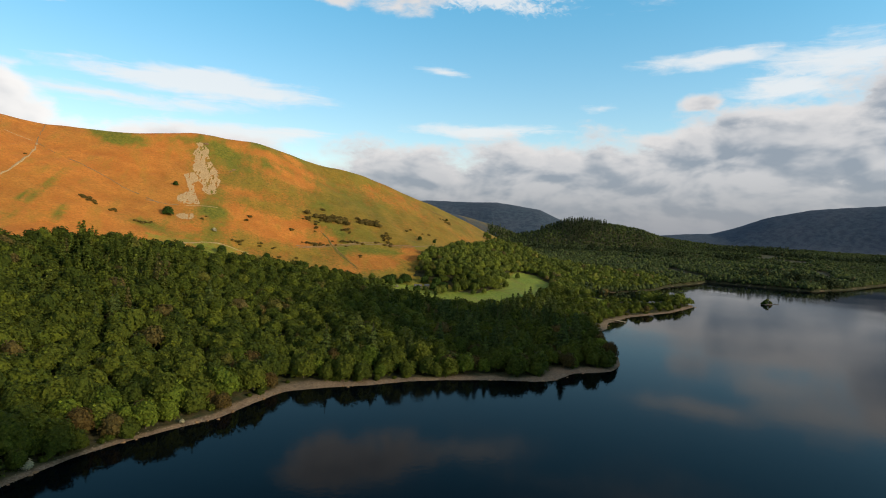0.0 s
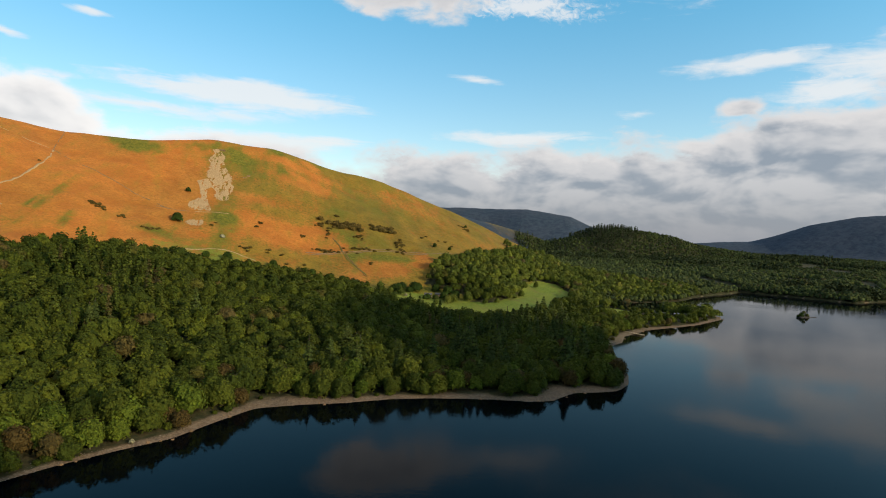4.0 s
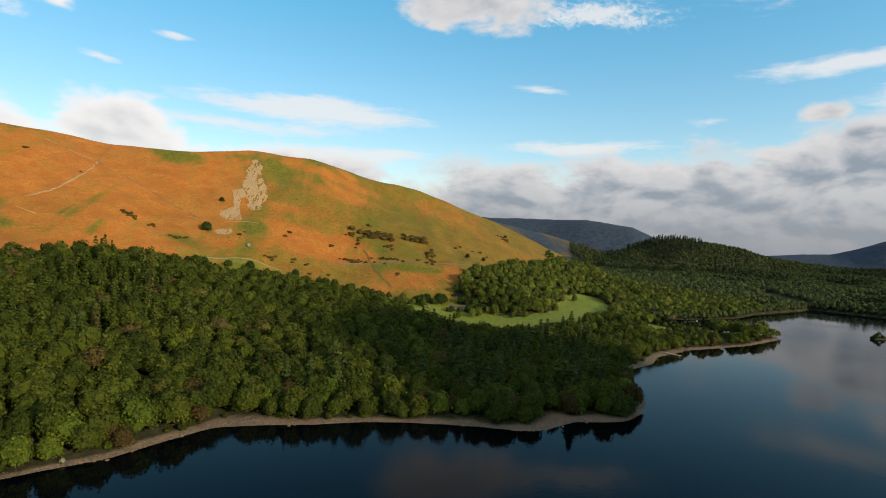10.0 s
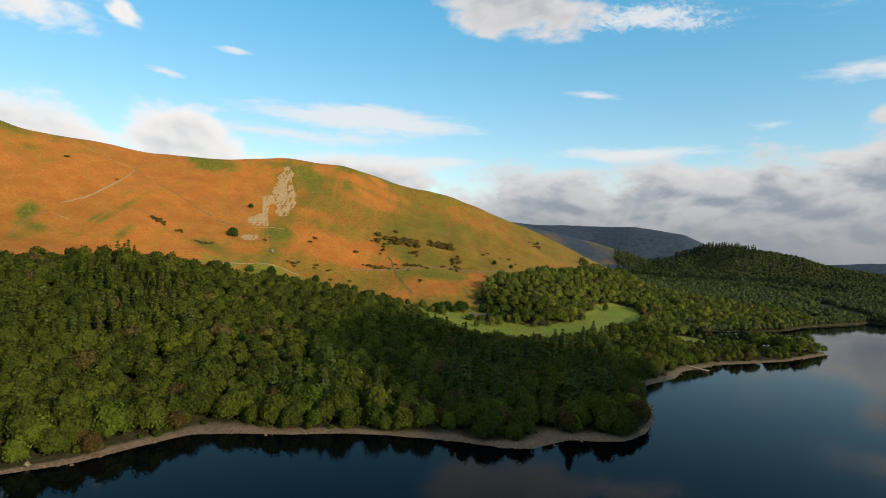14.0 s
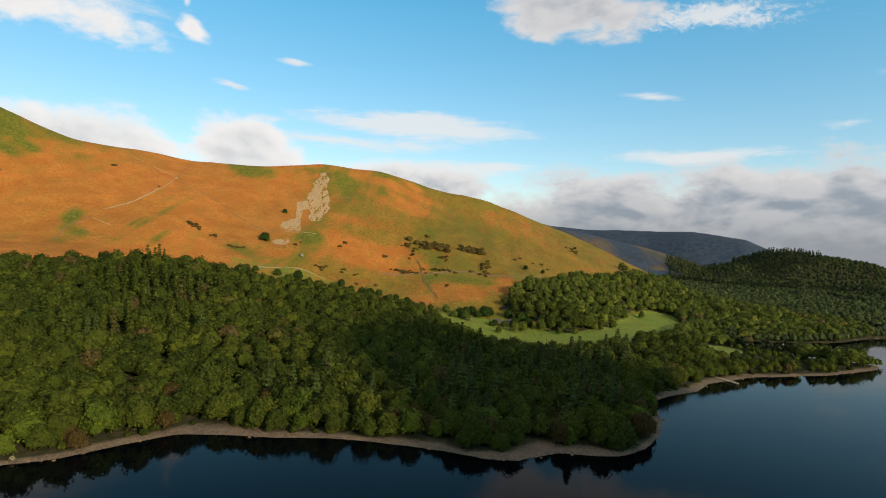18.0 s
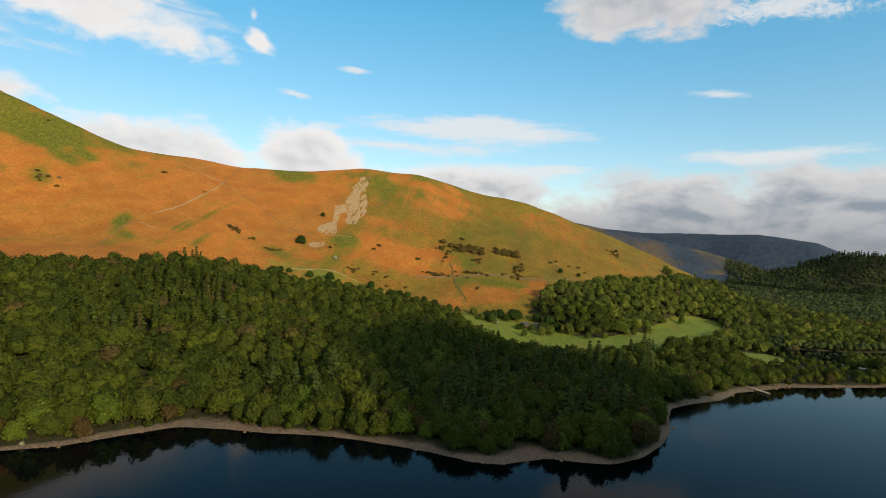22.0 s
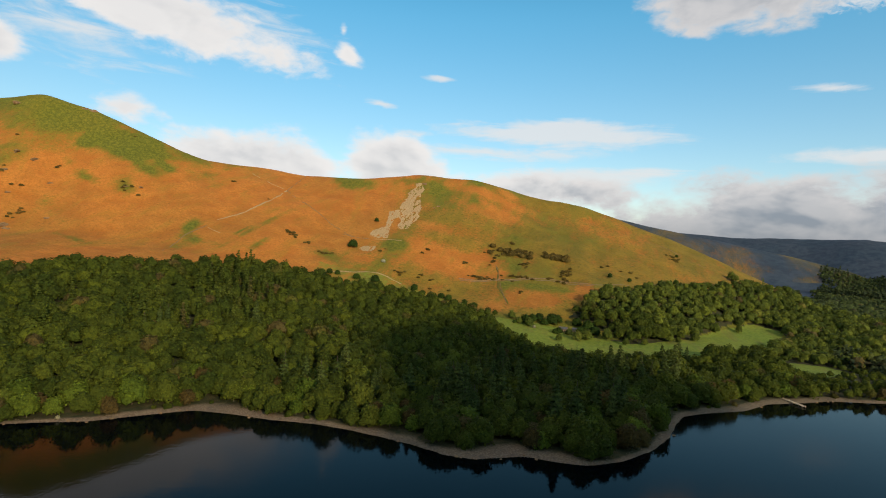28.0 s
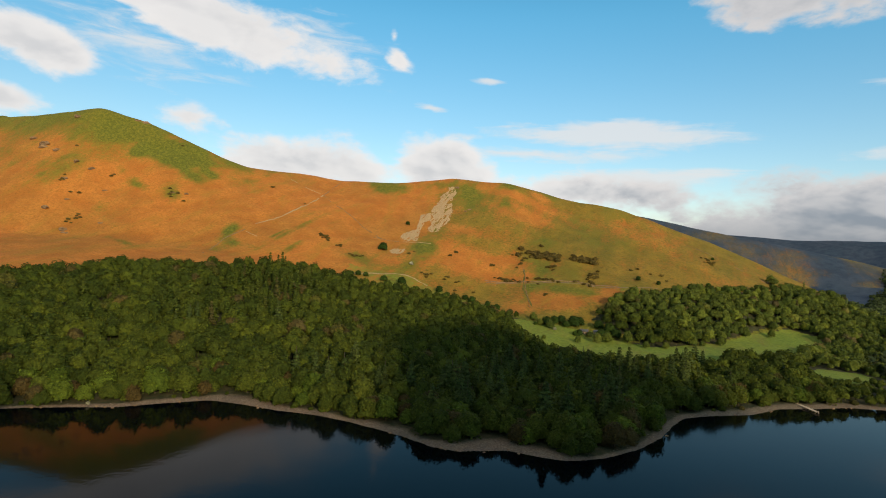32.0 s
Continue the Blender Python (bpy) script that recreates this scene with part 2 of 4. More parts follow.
def leaf_material(name, dark, light, dry):
    m, g, b = material(name, 0.8)
    b.inputs["Specular IOR Level"].default_value = 0.06
    info = g.node("ShaderNodeObjectInfo").outputs["Random"]
    isle = g.node("ShaderNodeNewGeometry").outputs["Random Per Island"]
    tint = g.math("FRACT", g.math("ADD", info, g.attr("tint")))
    col = g.mix(g.ramp(tint, 0.0, 1.0, 0.0, 1.0, False), rgb(*dark), rgb(*light))
    col = g.mix(g.ramp(tint, 0.94, 0.99), col, rgb(*dry))
    col = g.mix(g.ramp(isle, 0.45, 1.0, 0.0, 0.75, False), col, g.mix(1.0, col, rgb(1.75, 1.65, 1.1), "MULTIPLY"))
    col = g.mix(g.ramp(isle, 0.0, 0.45, 0.68, 0.0, False), col, g.mix(1.0, col, rgb(0.45, 0.48, 0.5), "MULTIPLY"))
    p = g.node("ShaderNodeNewGeometry").outputs["Position"]
    clump, leaf = g.noise(p, 0.30, 3.0, 0.6), g.noise(p, 0.95, 3.0, 0.65)
    col = g.mix(g.ramp(leaf, 0.42, 0.68, 0.0, 0.6), col, g.mix(1.0, col, rgb(0.48, 0.48, 0.50), "MULTIPLY"))
    col = g.mix(g.ramp(clump, 0.40, 0.68, 0.0, 0.55), col, g.mix(1.0, col, rgb(1.25, 1.2, 1.05), "MULTIPLY"))
    g.put(b.inputs["Base Color"], col)
    bump(g, b, g.math("ADD", g.math("MULTIPLY", clump, 1.0), leaf), 0.9, 1.3)
    return m


def plain(name, a, c, scale, rough=0.9, relief=0.0):
    m, g, b = material(name, rough)
    p = g.node("ShaderNodeNewGeometry").outputs["Position"]
    n, n2 = g.noise(p, scale, 5.0, 0.6), g.noise(p, scale * 6, 4.0, 0.6)
    col = g.mix(g.ramp(g.math("ADD", g.math("MULTIPLY", n, 0.6), g.math("MULTIPLY", n2, 0.4)), 0.35, 0.65), rgb(*a), rgb(*c))
    g.put(b.inputs["Base Color"], col)
    if relief:
        bump(g, b, n2, 0.8, relief)
    return m


M_GROUND, M_WATER = ground_material(), water_material()
M_LEAF = leaf_material("broad_leaves", (0.040, 0.058, 0.010), (0.080, 0.099, 0.014), (0.088, 0.070, 0.025))
M_NEEDLE = leaf_material("needles", (0.048, 0.074, 0.022), (0.088, 0.114, 0.030), (0.105, 0.084, 0.034))
# paler copy of the broad leaves; stronger sun on the valley is coloured in
M_VALLEY = leaf_material("valley_leaves", (0.055, 0.078, 0.015), (0.112, 0.134, 0.023), (0.120, 0.096, 0.038))
# bluer, greyer greens: the haze of distance is put into these two colours
M_HAZYLEAF = leaf_material("hazy_far_leaves", (0.036, 0.053, 0.020), (0.066, 0.084, 0.030), (0.075, 0.072, 0.036))
M_HAZYNEEDLE = leaf_material("hazy_far_needles", (0.034, 0.050, 0.024), (0.058, 0.076, 0.034), (0.06, 0.066, 0.036))
M_LARCH = leaf_material("larch_needles", (0.056, 0.080, 0.014), (0.092, 0.114, 0.022), (0.095, 0.085, 0.03))
M_FRESH = leaf_material("fresh_leaves", (0.062, 0.095, 0.013), (0.105, 0.142, 0.018), (0.10, 0.12, 0.02))
M_COPPER = leaf_material("copper_leaves", (0.060, 0.046, 0.016), (0.110, 0.076, 0.026), (0.09, 0.08, 0.03))
M_GORSE = leaf_material("gorse_leaves", (0.080, 0.062, 0.018), (0.150, 0.108, 0.032), (0.15, 0.11, 0.035))
M_BLOSSOM = leaf_material("blossom", (0.30, 0.29, 0.20), (0.46, 0.44, 0.33), (0.15, 0.18, 0.06))
M_BARK = plain("bark", (0.055, 0.042, 0.030), (0.12, 0.095, 0.070), 1.2, 0.95, 0.05)
M_STONE = plain("bare_stone", (0.30, 0.20, 0.095), (0.54, 0.37, 0.19), 0.5, 0.95, 0.25)
M_CRAG = plain("crag_rock", (0.17, 0.11, 0.055), (0.33, 0.21, 0.11), 0.25, 0.95, 0.4)
M_DARKROCK = plain("wet_dark_rock", (0.045, 0.042, 0.038), (0.11, 0.095, 0.08), 0.4, 0.85, 0.3)
M_TIMBER = plain("weathered_timber", (0.55, 0.43, 0.29), (0.72, 0.59, 0.43), 1.5, 0.9, 0.01)
M_SLATE = plain("slate_roof", (0.07, 0.075, 0.08), (0.13, 0.13, 0.135), 1.0, 0.7, 0.02)
M_RENDER = plain("lime_render", (0.55, 0.52, 0.46), (0.68, 0.65, 0.58), 0.8, 0.9, 0.01)

M_TRACK = plain("earth_track", (0.16, 0.11, 0.06), (0.26, 0.19, 0.11), 0.4, 0.95, 0.1)
M_MOSS = plain("rushes", (0.10, 0.095, 0.015), (0.16, 0.13, 0.025), 0.3, 0.95, 0.2)
M_SHINGLE = plain("shingle", (0.12, 0.095, 0.07), (0.28, 0.22, 0.165), 0.6, 0.9, 0.0)
M_GLASS = plain("window_glass", (0.02, 0.025, 0.03), (0.03, 0.035, 0.04), 0.5, 0.08)
M_DARKLEAF = leaf_material("dark_leaves", (0.022, 0.042, 0.009), (0.045, 0.075, 0.012), (0.06, 0.07, 0.02))

# ---- land ----
LAKE = [(-700, -500), (-430, 0), (-335, 120), (-265, 213), (-246, 239), (-231, 252), (-208, 268), (-186, 281), (-166, 306), (-148, 326),
        (-120, 330), (-90, 330), (-60, 334), (-28, 331), (6, 324), (31, 315), (50, 315), (76, 331), (96, 329), (112, 331), (130, 346),
        (148, 374), (161, 407), (168, 440), (176, 466), (192, 482), (226, 506), (250, 540), (282, 560), (308, 580), (337, 588),
        (408, 612), (488, 658), (508, 684), (486, 704), (440, 722), (402, 752), (398, 800), (430, 846)]
LAKE_FAR = [(517, 854), (596, 882), (667, 938), (754, 982), (838, 1020), (880, 1052), (905, 1000), (927, 960), (962, 880), (985, 849),
            (1043, 866), (1122, 877), (1389, 972), (1800, 980), (2400, 700), (2300, 200), (1500, 180), (900, 120), (480, -40), (300, -330), (200, -800), (-300, -1300), (-700, -1200)]
FOOT = [(-1900, 0, 120), (-1300, 250, 122), (-900, 480, 120), (-500, 690, 112), (-350, 725, 85), (-240, 775, 68), (-130, 772, 50), (-20, 775, 34),
        (60, 768, 22), (120, 738, 16), (187, 775, 18), (270, 900, 22), (335, 985, 28), (430, 1085, 38), (520, 1190, 42), (900, 1500, 45), (1500, 2400, 45)]
RIDGE = [(-2000, 300, 320), (-1500, 600, 335), (-1044, 756, 355), (-896, 794, 375), (-837, 835, 359), (-747, 862, 320), (-690, 895, 291), (-653, 937, 275), (-615, 994, 275),
         (-580, 1068, 276), (-520, 1108, 267), (-409, 1125, 269), (-296, 1187, 285), (-171, 1220, 281), (-50, 1265, 252), (71, 1283, 229),
         (160, 1280, 196), (256, 1272, 158), (330, 1255, 126), (420, 1235, 84), (500, 1260, 52), (900, 1560, 45), (1500, 2500, 45)]
# unseen fell added south-east across the lake: crest shades the wood, col lights it
SHADE_FELL = [(318, -530, 430), (382, -467, 420), (417, -431, 350), (446, -403, 235), (495, -354, 150), (566, -283, 230), (601, -247, 312), (636, -212, 372),
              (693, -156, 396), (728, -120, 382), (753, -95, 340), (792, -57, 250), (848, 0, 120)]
# far fells and the added one: ridge points with heights, and a half width
FELLS = [
    ([(-900, 4450, 520), (-84, 4590, 480), (437, 4580, 366), (970, 4520, 328), (1475, 4350, 326), (1680, 4180, 330), (1974, 4010, 280), (2113, 3936, 208), (2350, 3800, 90)], 520),
    ([(-600, 2600, 420), (64, 2704, 328), (328, 2698, 268), (590, 2666, 217), (806, 2620, 172), (1013, 2559, 117), (1150, 2500, 60)], 330),
    ([(960, 2420, 66), (1060, 2395, 90), (1150, 2350, 122), (1230, 2330, 156), (1313, 2284, 164), (1440, 2240, 146), (1540, 2200, 128), (1616, 2190, 104), (1720, 2100, 82), (1900, 1950, 50)], 260),
    ([(2600, 3560, 92), (2718, 3471, 105), (2846, 3364, 122), (2983, 3260, 128), (3109, 3170, 176), (3252, 3019, 260), (3423, 2817, 315), (3652, 2506, 344), (4000, 1900, 420), (4300, 1000, 450)], 520),
    ([(4300, 400, 380), (4000, -900, 360), (3300, -2100, 340), (2000, -3000, 340), (300, -3000, 360), (-900, -2300, 330), (-1800, -1000, 330), (-2000, 300, 320)], 700),
    (SHADE_FELL, 280),
]
FIELD = [(-45, 735), (-15, 690), (20, 640), (60, 605), (105, 600), (145, 618), (195, 645), (260, 712), (322, 810), (362, 895), (368, 960), (335, 975),
         (270, 890), (222, 805), (187, 765), (150, 732), (105, 745), (64, 770), (23, 765), (-20, 750)]


# rough grazing between the wood and the bracken
PASTURE = [(-312, 790), (-236, 812), (-192, 810), (-133, 790), (-80, 786), (-60, 768), (-91, 738), (-169, 756), (-225, 755), (-300, 735)]
MEADOW = [(300, 658), (295, 705), (325, 742), (368, 758), (376, 722), (333, 670)]


def along(pts, X, Y):
    """Distance to a polyline, the value at its nearest point, and the side (positive to the right of its way)."""
    best = np.full(X.shape, 1e12)
    val, side = np.zeros(X.shape), np.zeros(X.shape)
    for (ax, ay, *az), (bx, by, *bz) in zip(pts, pts[1:]):
        dx, dy = bx - ax, by - ay
        raw = ((X - ax) * dx + (Y - ay) * dy) / (dx * dx + dy * dy)
        t = np.clip(raw, 0, 1)
        d = (X - ax - t * dx) ** 2 + (Y - ay - t * dy) ** 2
        m = d < best
        best = np.where(m, d, best)
        if az:
            val = np.where(m, az[0] + t * (bz[0] - az[0]), val)
        side = np.where(m, np.sign((X - ax) * dy - (Y - ay) * dx), side)
    return np.sqrt(best), val, side


def resample(pts, step):
    pts = np.array(pts, float)
    d = np.concatenate([[0], np.cumsum(np.linalg.norm(np.diff(pts, axis=0), axis=1))])
    s = np.arange(0, d[-1], step)
    return np.stack([np.interp(s, d, pts[:, 0]), np.interp(s, d, pts[:, 1])], 1)


def inside(poly, X, Y):
    odd = np.zeros(X.shape, bool)
    for (ax, ay), (bx, by) in zip(poly, poly[1:] + poly[:1]):
        if ay != by:
            odd ^= ((ay > Y) != (by > Y)) & (X < (bx - ax) * (Y - ay) / (by - ay) + ax)
    return odd


def wave(X, Y, size, seed, octaves=4):
    """Smooth value noise in -1..1."""
    out, amp, tot = 0.0, 1.0, 0.0
    for k in range(octaves):
        rng = np.random.RandomState(seed + k)
        table = rng.uniform(-1, 1, (256, 256))
        u, v = X / size * 2 ** k + 37.3 * k, Y / size * 2 ** k + 11.7 * k
        i, j = np.floor(u).astype(int), np.floor(v).astype(int)
        a, b = u - i, v - j
        a, b = a * a * (3 - 2 * a), b * b * (3 - 2 * b)
        i, j = i % 255, j % 255
        out = out + amp * ((table[i, j] * (1 - a) + table[i + 1, j] * a) * (1 - b) + (table[i, j + 1] * (1 - a) + table[i + 1, j + 1] * a) * b)
        tot += amp
        amp *= 0.5
    return out / tot


def land(X, Y):
    """Height of the ground, and its distances to shore and foot of the hill."""
    shore = LAKE + LAKE_FAR
    dS = along(shore + shore[:1], X, Y)[0]
    wet = inside(shore, X, Y)
    dF, zF, sF = along(FOOT, X, Y)
    dR, zR, sR = along(RIDGE, X, Y)
    front, up = sR > 0, sF < 0
    low = zF * (dS / (dS + dF + 1)) ** 1.02
    u = dF / (dF + dR + 1)
    bow = np.interp(X, [-600, -300, -230, -86, 51, 150, 252], [1.08, 1.12, 1.16, 1.38, 1.08, 0.85, 0.56])
    slope = zF + (zR - zF) * u ** bow + 3.0 * np.exp(-(dR / 40.0) ** 2)
    behind = np.maximum(zR + 3 - 0.42 * dR, 40 + 6 * wave(X, Y, 300, 3))
    z = np.where(front, np.where(up, slope, low), behind)
    plain_z = 6 + 40 * (1 - np.exp(-dS / 420.0)) + 8 * wave(X, Y, 260, 5) * np.clip(dS / 150, 0, 1)
    w = np.clip((X - 420) / 260 + (Y - 1200) / 900, 0, 1)
    w = np.where(front | (X > 500), w, 0)
    z = z * (1 - w) + plain_z * w
    far = np.clip((np.hypot(X, Y - 400) - 1750) / 400, 0, 1)
    z = z * (1 - far) + np.minimum(z, 60) * far
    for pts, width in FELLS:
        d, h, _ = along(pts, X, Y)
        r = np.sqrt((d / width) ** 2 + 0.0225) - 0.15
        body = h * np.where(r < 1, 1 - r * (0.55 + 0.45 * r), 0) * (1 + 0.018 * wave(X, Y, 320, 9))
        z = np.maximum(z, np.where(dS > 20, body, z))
    z = z + np.where(dS > 10, 2.2 * wave(X, Y, 120, 20, 4) * np.clip(dS / 200, 0, 1), 0)
    fell = np.clip((z - 45) / 60, 0, 1)
    z = z + (1 - far) * fell * (4.6 * wave(X * 1.0, Y * 0.45, 70, 25, 3) + 1.1 * wave(X, Y * 0.6, 24, 29, 2)) * (dS > 10)
    bank = np.clip(dS / 14.0, 0, 1)
    z = np.where(wet, -np.minimum(0.25 * dS, 8), np.minimum(z, 0.17 * dS) * (1 - bank) + np.maximum(z, 1.4) * bank)
    return z, dS, wet


def steps(*spans):
    out = []
    for a, b, s in spans:
        out += list(np.arange(a, b, s))
    return np.array(out + [spans[-1][1]], float)


GX = steps((-4800, -1100, 75), (-1100, 560, 5), (560, 1100, 14), (1100, 2200, 24), (2200, 4800, 60))
GY = steps((-4700, 100, 90), (100, 1340, 5), (1340, 2600, 22), (2600, 4800, 45))
XX, YY = np.meshgrid(GX, GY, indexing="ij")
ZZ, DS, WET = land(XX, YY)
for _ in range(7):
    Z2 = ZZ.copy()
    Z2[1:-1] = 0.25 * ZZ[:-2] + 0.5 * ZZ[1:-1] + 0.25 * ZZ[2:]
    Z3 = Z2.copy()
    Z3[:, 1:-1] = 0.25 * Z2[:, :-2] + 0.5 * Z2[:, 1:-1] + 0.25 * Z2[:, 2:]
    keep = np.clip((DS - 25) / 30, 0, 1) * ((XX > -1100) & (XX < 700) & (YY > 60) & (YY < 1400))
    ZZ = ZZ * (1 - keep) + Z3 * keep


def ground_z(x, y):
    """Height of the ground sheet at places."""
    x, y = np.asarray(x, float), np.asarray(y, float)
    i = np.clip(np.searchsorted(GX, x) - 1, 0, len(GX) - 2)
    j = np.clip(np.searchsorted(GY, y) - 1, 0, len(GY) - 2)
    a, b = (x - GX[i]) / (GX[i + 1] - GX[i]), (y - GY[j]) / (GY[j + 1] - GY[j])
    return (ZZ[i, j] * (1 - a) + ZZ[i + 1, j] * a) * (1 - b) + (ZZ[i, j + 1] * (1 - a) + ZZ[i + 1, j + 1] * a) * b


def mesh_of(name, verts, faces, mats, smooth=False, attrs=None, index=None):
    """A mesh from arrays; faces is an (n, k) array."""
    me = bpy.data.meshes.new(name)
    verts, faces = np.asarray(verts, np.float32), np.asarray(faces, np.int32)
    n, k = faces.shape
    sides = np.full(n, k)
    if k == 4:      # a quad whose last corner repeats is a triangle
        sides = np.where(faces[:, 3] == faces[:, 2], 3, 4)
    loops = faces[np.arange(k)[None] < sides[:, None]]
    me.vertices.add(len(verts)), me.loops.add(len(loops)), me.polygons.add(n)
    me.vertices.foreach_set("co", verts.ravel())
    me.loops.foreach_set("vertex_index", loops)
    me.polygons.foreach_set("loop_start", np.concatenate([[0], np.cumsum(sides)[:-1]]).astype(np.int32))
    me.polygons.foreach_set("use_smooth", np.full(n, smooth))
    for m in mats if isinstance(mats, (list, tuple)) else [mats]:
        me.materials.append(m)
    if index is not None:
        me.polygons.foreach_set("material_index", np.asarray(index, np.int32))
    for key, values in (attrs or {}).items():
        me.attributes.new(key, "FLOAT", "POINT").data.foreach_set("value", np.asarray(values, np.float32).ravel())
    me.update(calc_edges=True)
    me.validate()
    return me


def beach_width(X, Y):
    """How far the open shingle reaches in from the water."""
    w = np.interp(X, [-400, -240, -175, -150, -100, -50, 0, 30, 60, 105, 125, 165, 200, 250, 300, 340, 420, 510, 540],
                  [2.5, 3.2, 4.8, 11, 11, 9, 10, 14, 13, 11, 6, 6, 10, 12, 11, 9, 7, 6, 2])
    w = np.where(Y > 720, 0.6, w)
    return w * (1 + 0.35 * wave(X, Y, 60, 81, 2) + 0.4 * wave(X, Y, 20, 84, 2))


def wood_mask(X, Y):
    """Where woods stand: 0..1."""
    shore = LAKE + LAKE_FAR
    dS = along(shore + shore[:1], X, Y)[0]
    dF, _, sF = along(FOOT, X, Y)
    dR, _, sR = along(RIDGE, X, Y)
    land_ok = ~inside(shore, X, Y) & (dS > np.maximum(3.5, 0.92 * beach_width(X, Y)))
    below = (sF > 0)
    clump = inside(CLUMP, X, Y)
    eE, _, sE = along(WOOD_EDGE, X, Y)
    below = below & (sE > 0)
    ok = (below | clump | (X > 520) | ((X > 330) & (Y > 1060) & (sR > 0) & (Y < 1150 + 0.3 * X - 99))) & land_ok & ~inside(FIELD, X, Y) & ~inside(MEADOW, X, Y)
    return ok & ~((sR < 0) & (X < 480)) & (np.hypot(X, Y - 500) < 3200)


WOOD_EDGE = [(-560, 40), (-530, 300), (-506, 399), (-497, 447), (-473, 500), (-441, 556), (-398, 611), (-362, 684), (-299, 702), (-263, 711), (-213, 758),
             (-143, 765), (-45, 745), (60, 775), (200, 780), (340, 990), (520, 1190), (900, 1500), (1500, 2400)]
CLUMP = [(70, 800), (110, 765), (150, 735), (187, 765), (225, 815), (270, 895), (330, 985), (420, 1000), (560, 1000), (600, 1250), (440, 1205), (330, 1090), (250, 1010), (150, 915), (95, 850)]


# turf among the bracken, and greener ground: place, half widths, amount
TURF = [(-202, 1181, 29, 20, -1.0), (-155, 1184, 52, 14, -1.0), (-96, 1219, 19, 14, -0.9), (-113, 1117, 58, 22, -1.0), (-201, 1002, 30, 16, -0.5), (-159, 909, 70, 34, -1.0), (-92, 915, 35, 30, -1.0), (12, 836, 35, 23, -1.1),
         (81, 871, 24, 20, -1.0), (-37, 802, 23, 20, -0.5), (-66, 1174, 43, 26, -0.4), (89, 1183, 83, 59, -0.25), (-310, 960, 28, 59, -0.8), (-338, 1078, 37, 33, -0.9), (-384, 1133, 22, 11, -0.8)]
GREEN_WEST = [(-780, 808, 51, 16, 0.8), (-724, 838, 36, 29, 0.9), (-701, 831, 24, 15, 0.8), (-672, 808, 20, 10, 0.7), (-656, 757, 14, 17, 0.55), (-786, 780, 17, 11, 0.6), (-714, 731, 23, 8, 0.45), (-763, 738, 13, 7, 0.5),
         (-661, 842, 12, 7, 0.5), (-513, 744, 11, 14, 0.7), (-483, 717, 17, 10, 0.7), (-484, 683, 13, 14, 0.6), (-460, 727, 20, 5, 0.5), (-438, 824, 4, 46, 0.6), (-404, 763, 6, 24, 0.8), (-450, 783, 3, 17, 0.5),
         (-422, 1104, 38, 26, 1.0), (-309, 820, 25, 15, 0.7), (-598, 615, 33, 7, 0.4)]
GREEN_EAST = [(-399, 1104, 13, 17, 0.8), (-309, 1140, 22, 15, 0.7), (-281, 1129, 11, 44, 0.4), (-226, 1140, 39, 43, 0.75), (-252, 1148, 23, 31, 0.6), (-233, 911, 18, 55, 0.7), (-221, 848, 12, 32, 0.6), (-166, 1206, 19, 14, 0.9),
         (-82, 1245, 17, 13, 0.7), (-149, 1129, 18, 23, 0.5), (53, 1262, 22, 28, 0.5), (-57, 1038, 31, 20, 0.45), (-19, 1162, 41, 45, 0.35), (-235, 786, 32, 18, 0.8), (-23, 933, 53, 38, 0.5), (16, 876, 49, 8, 0.6),
         (-33, 848, 8, 34, 0.7), (89, 1096, 62, 42, 0.3), (130, 902, 54, 19, 0.5)]


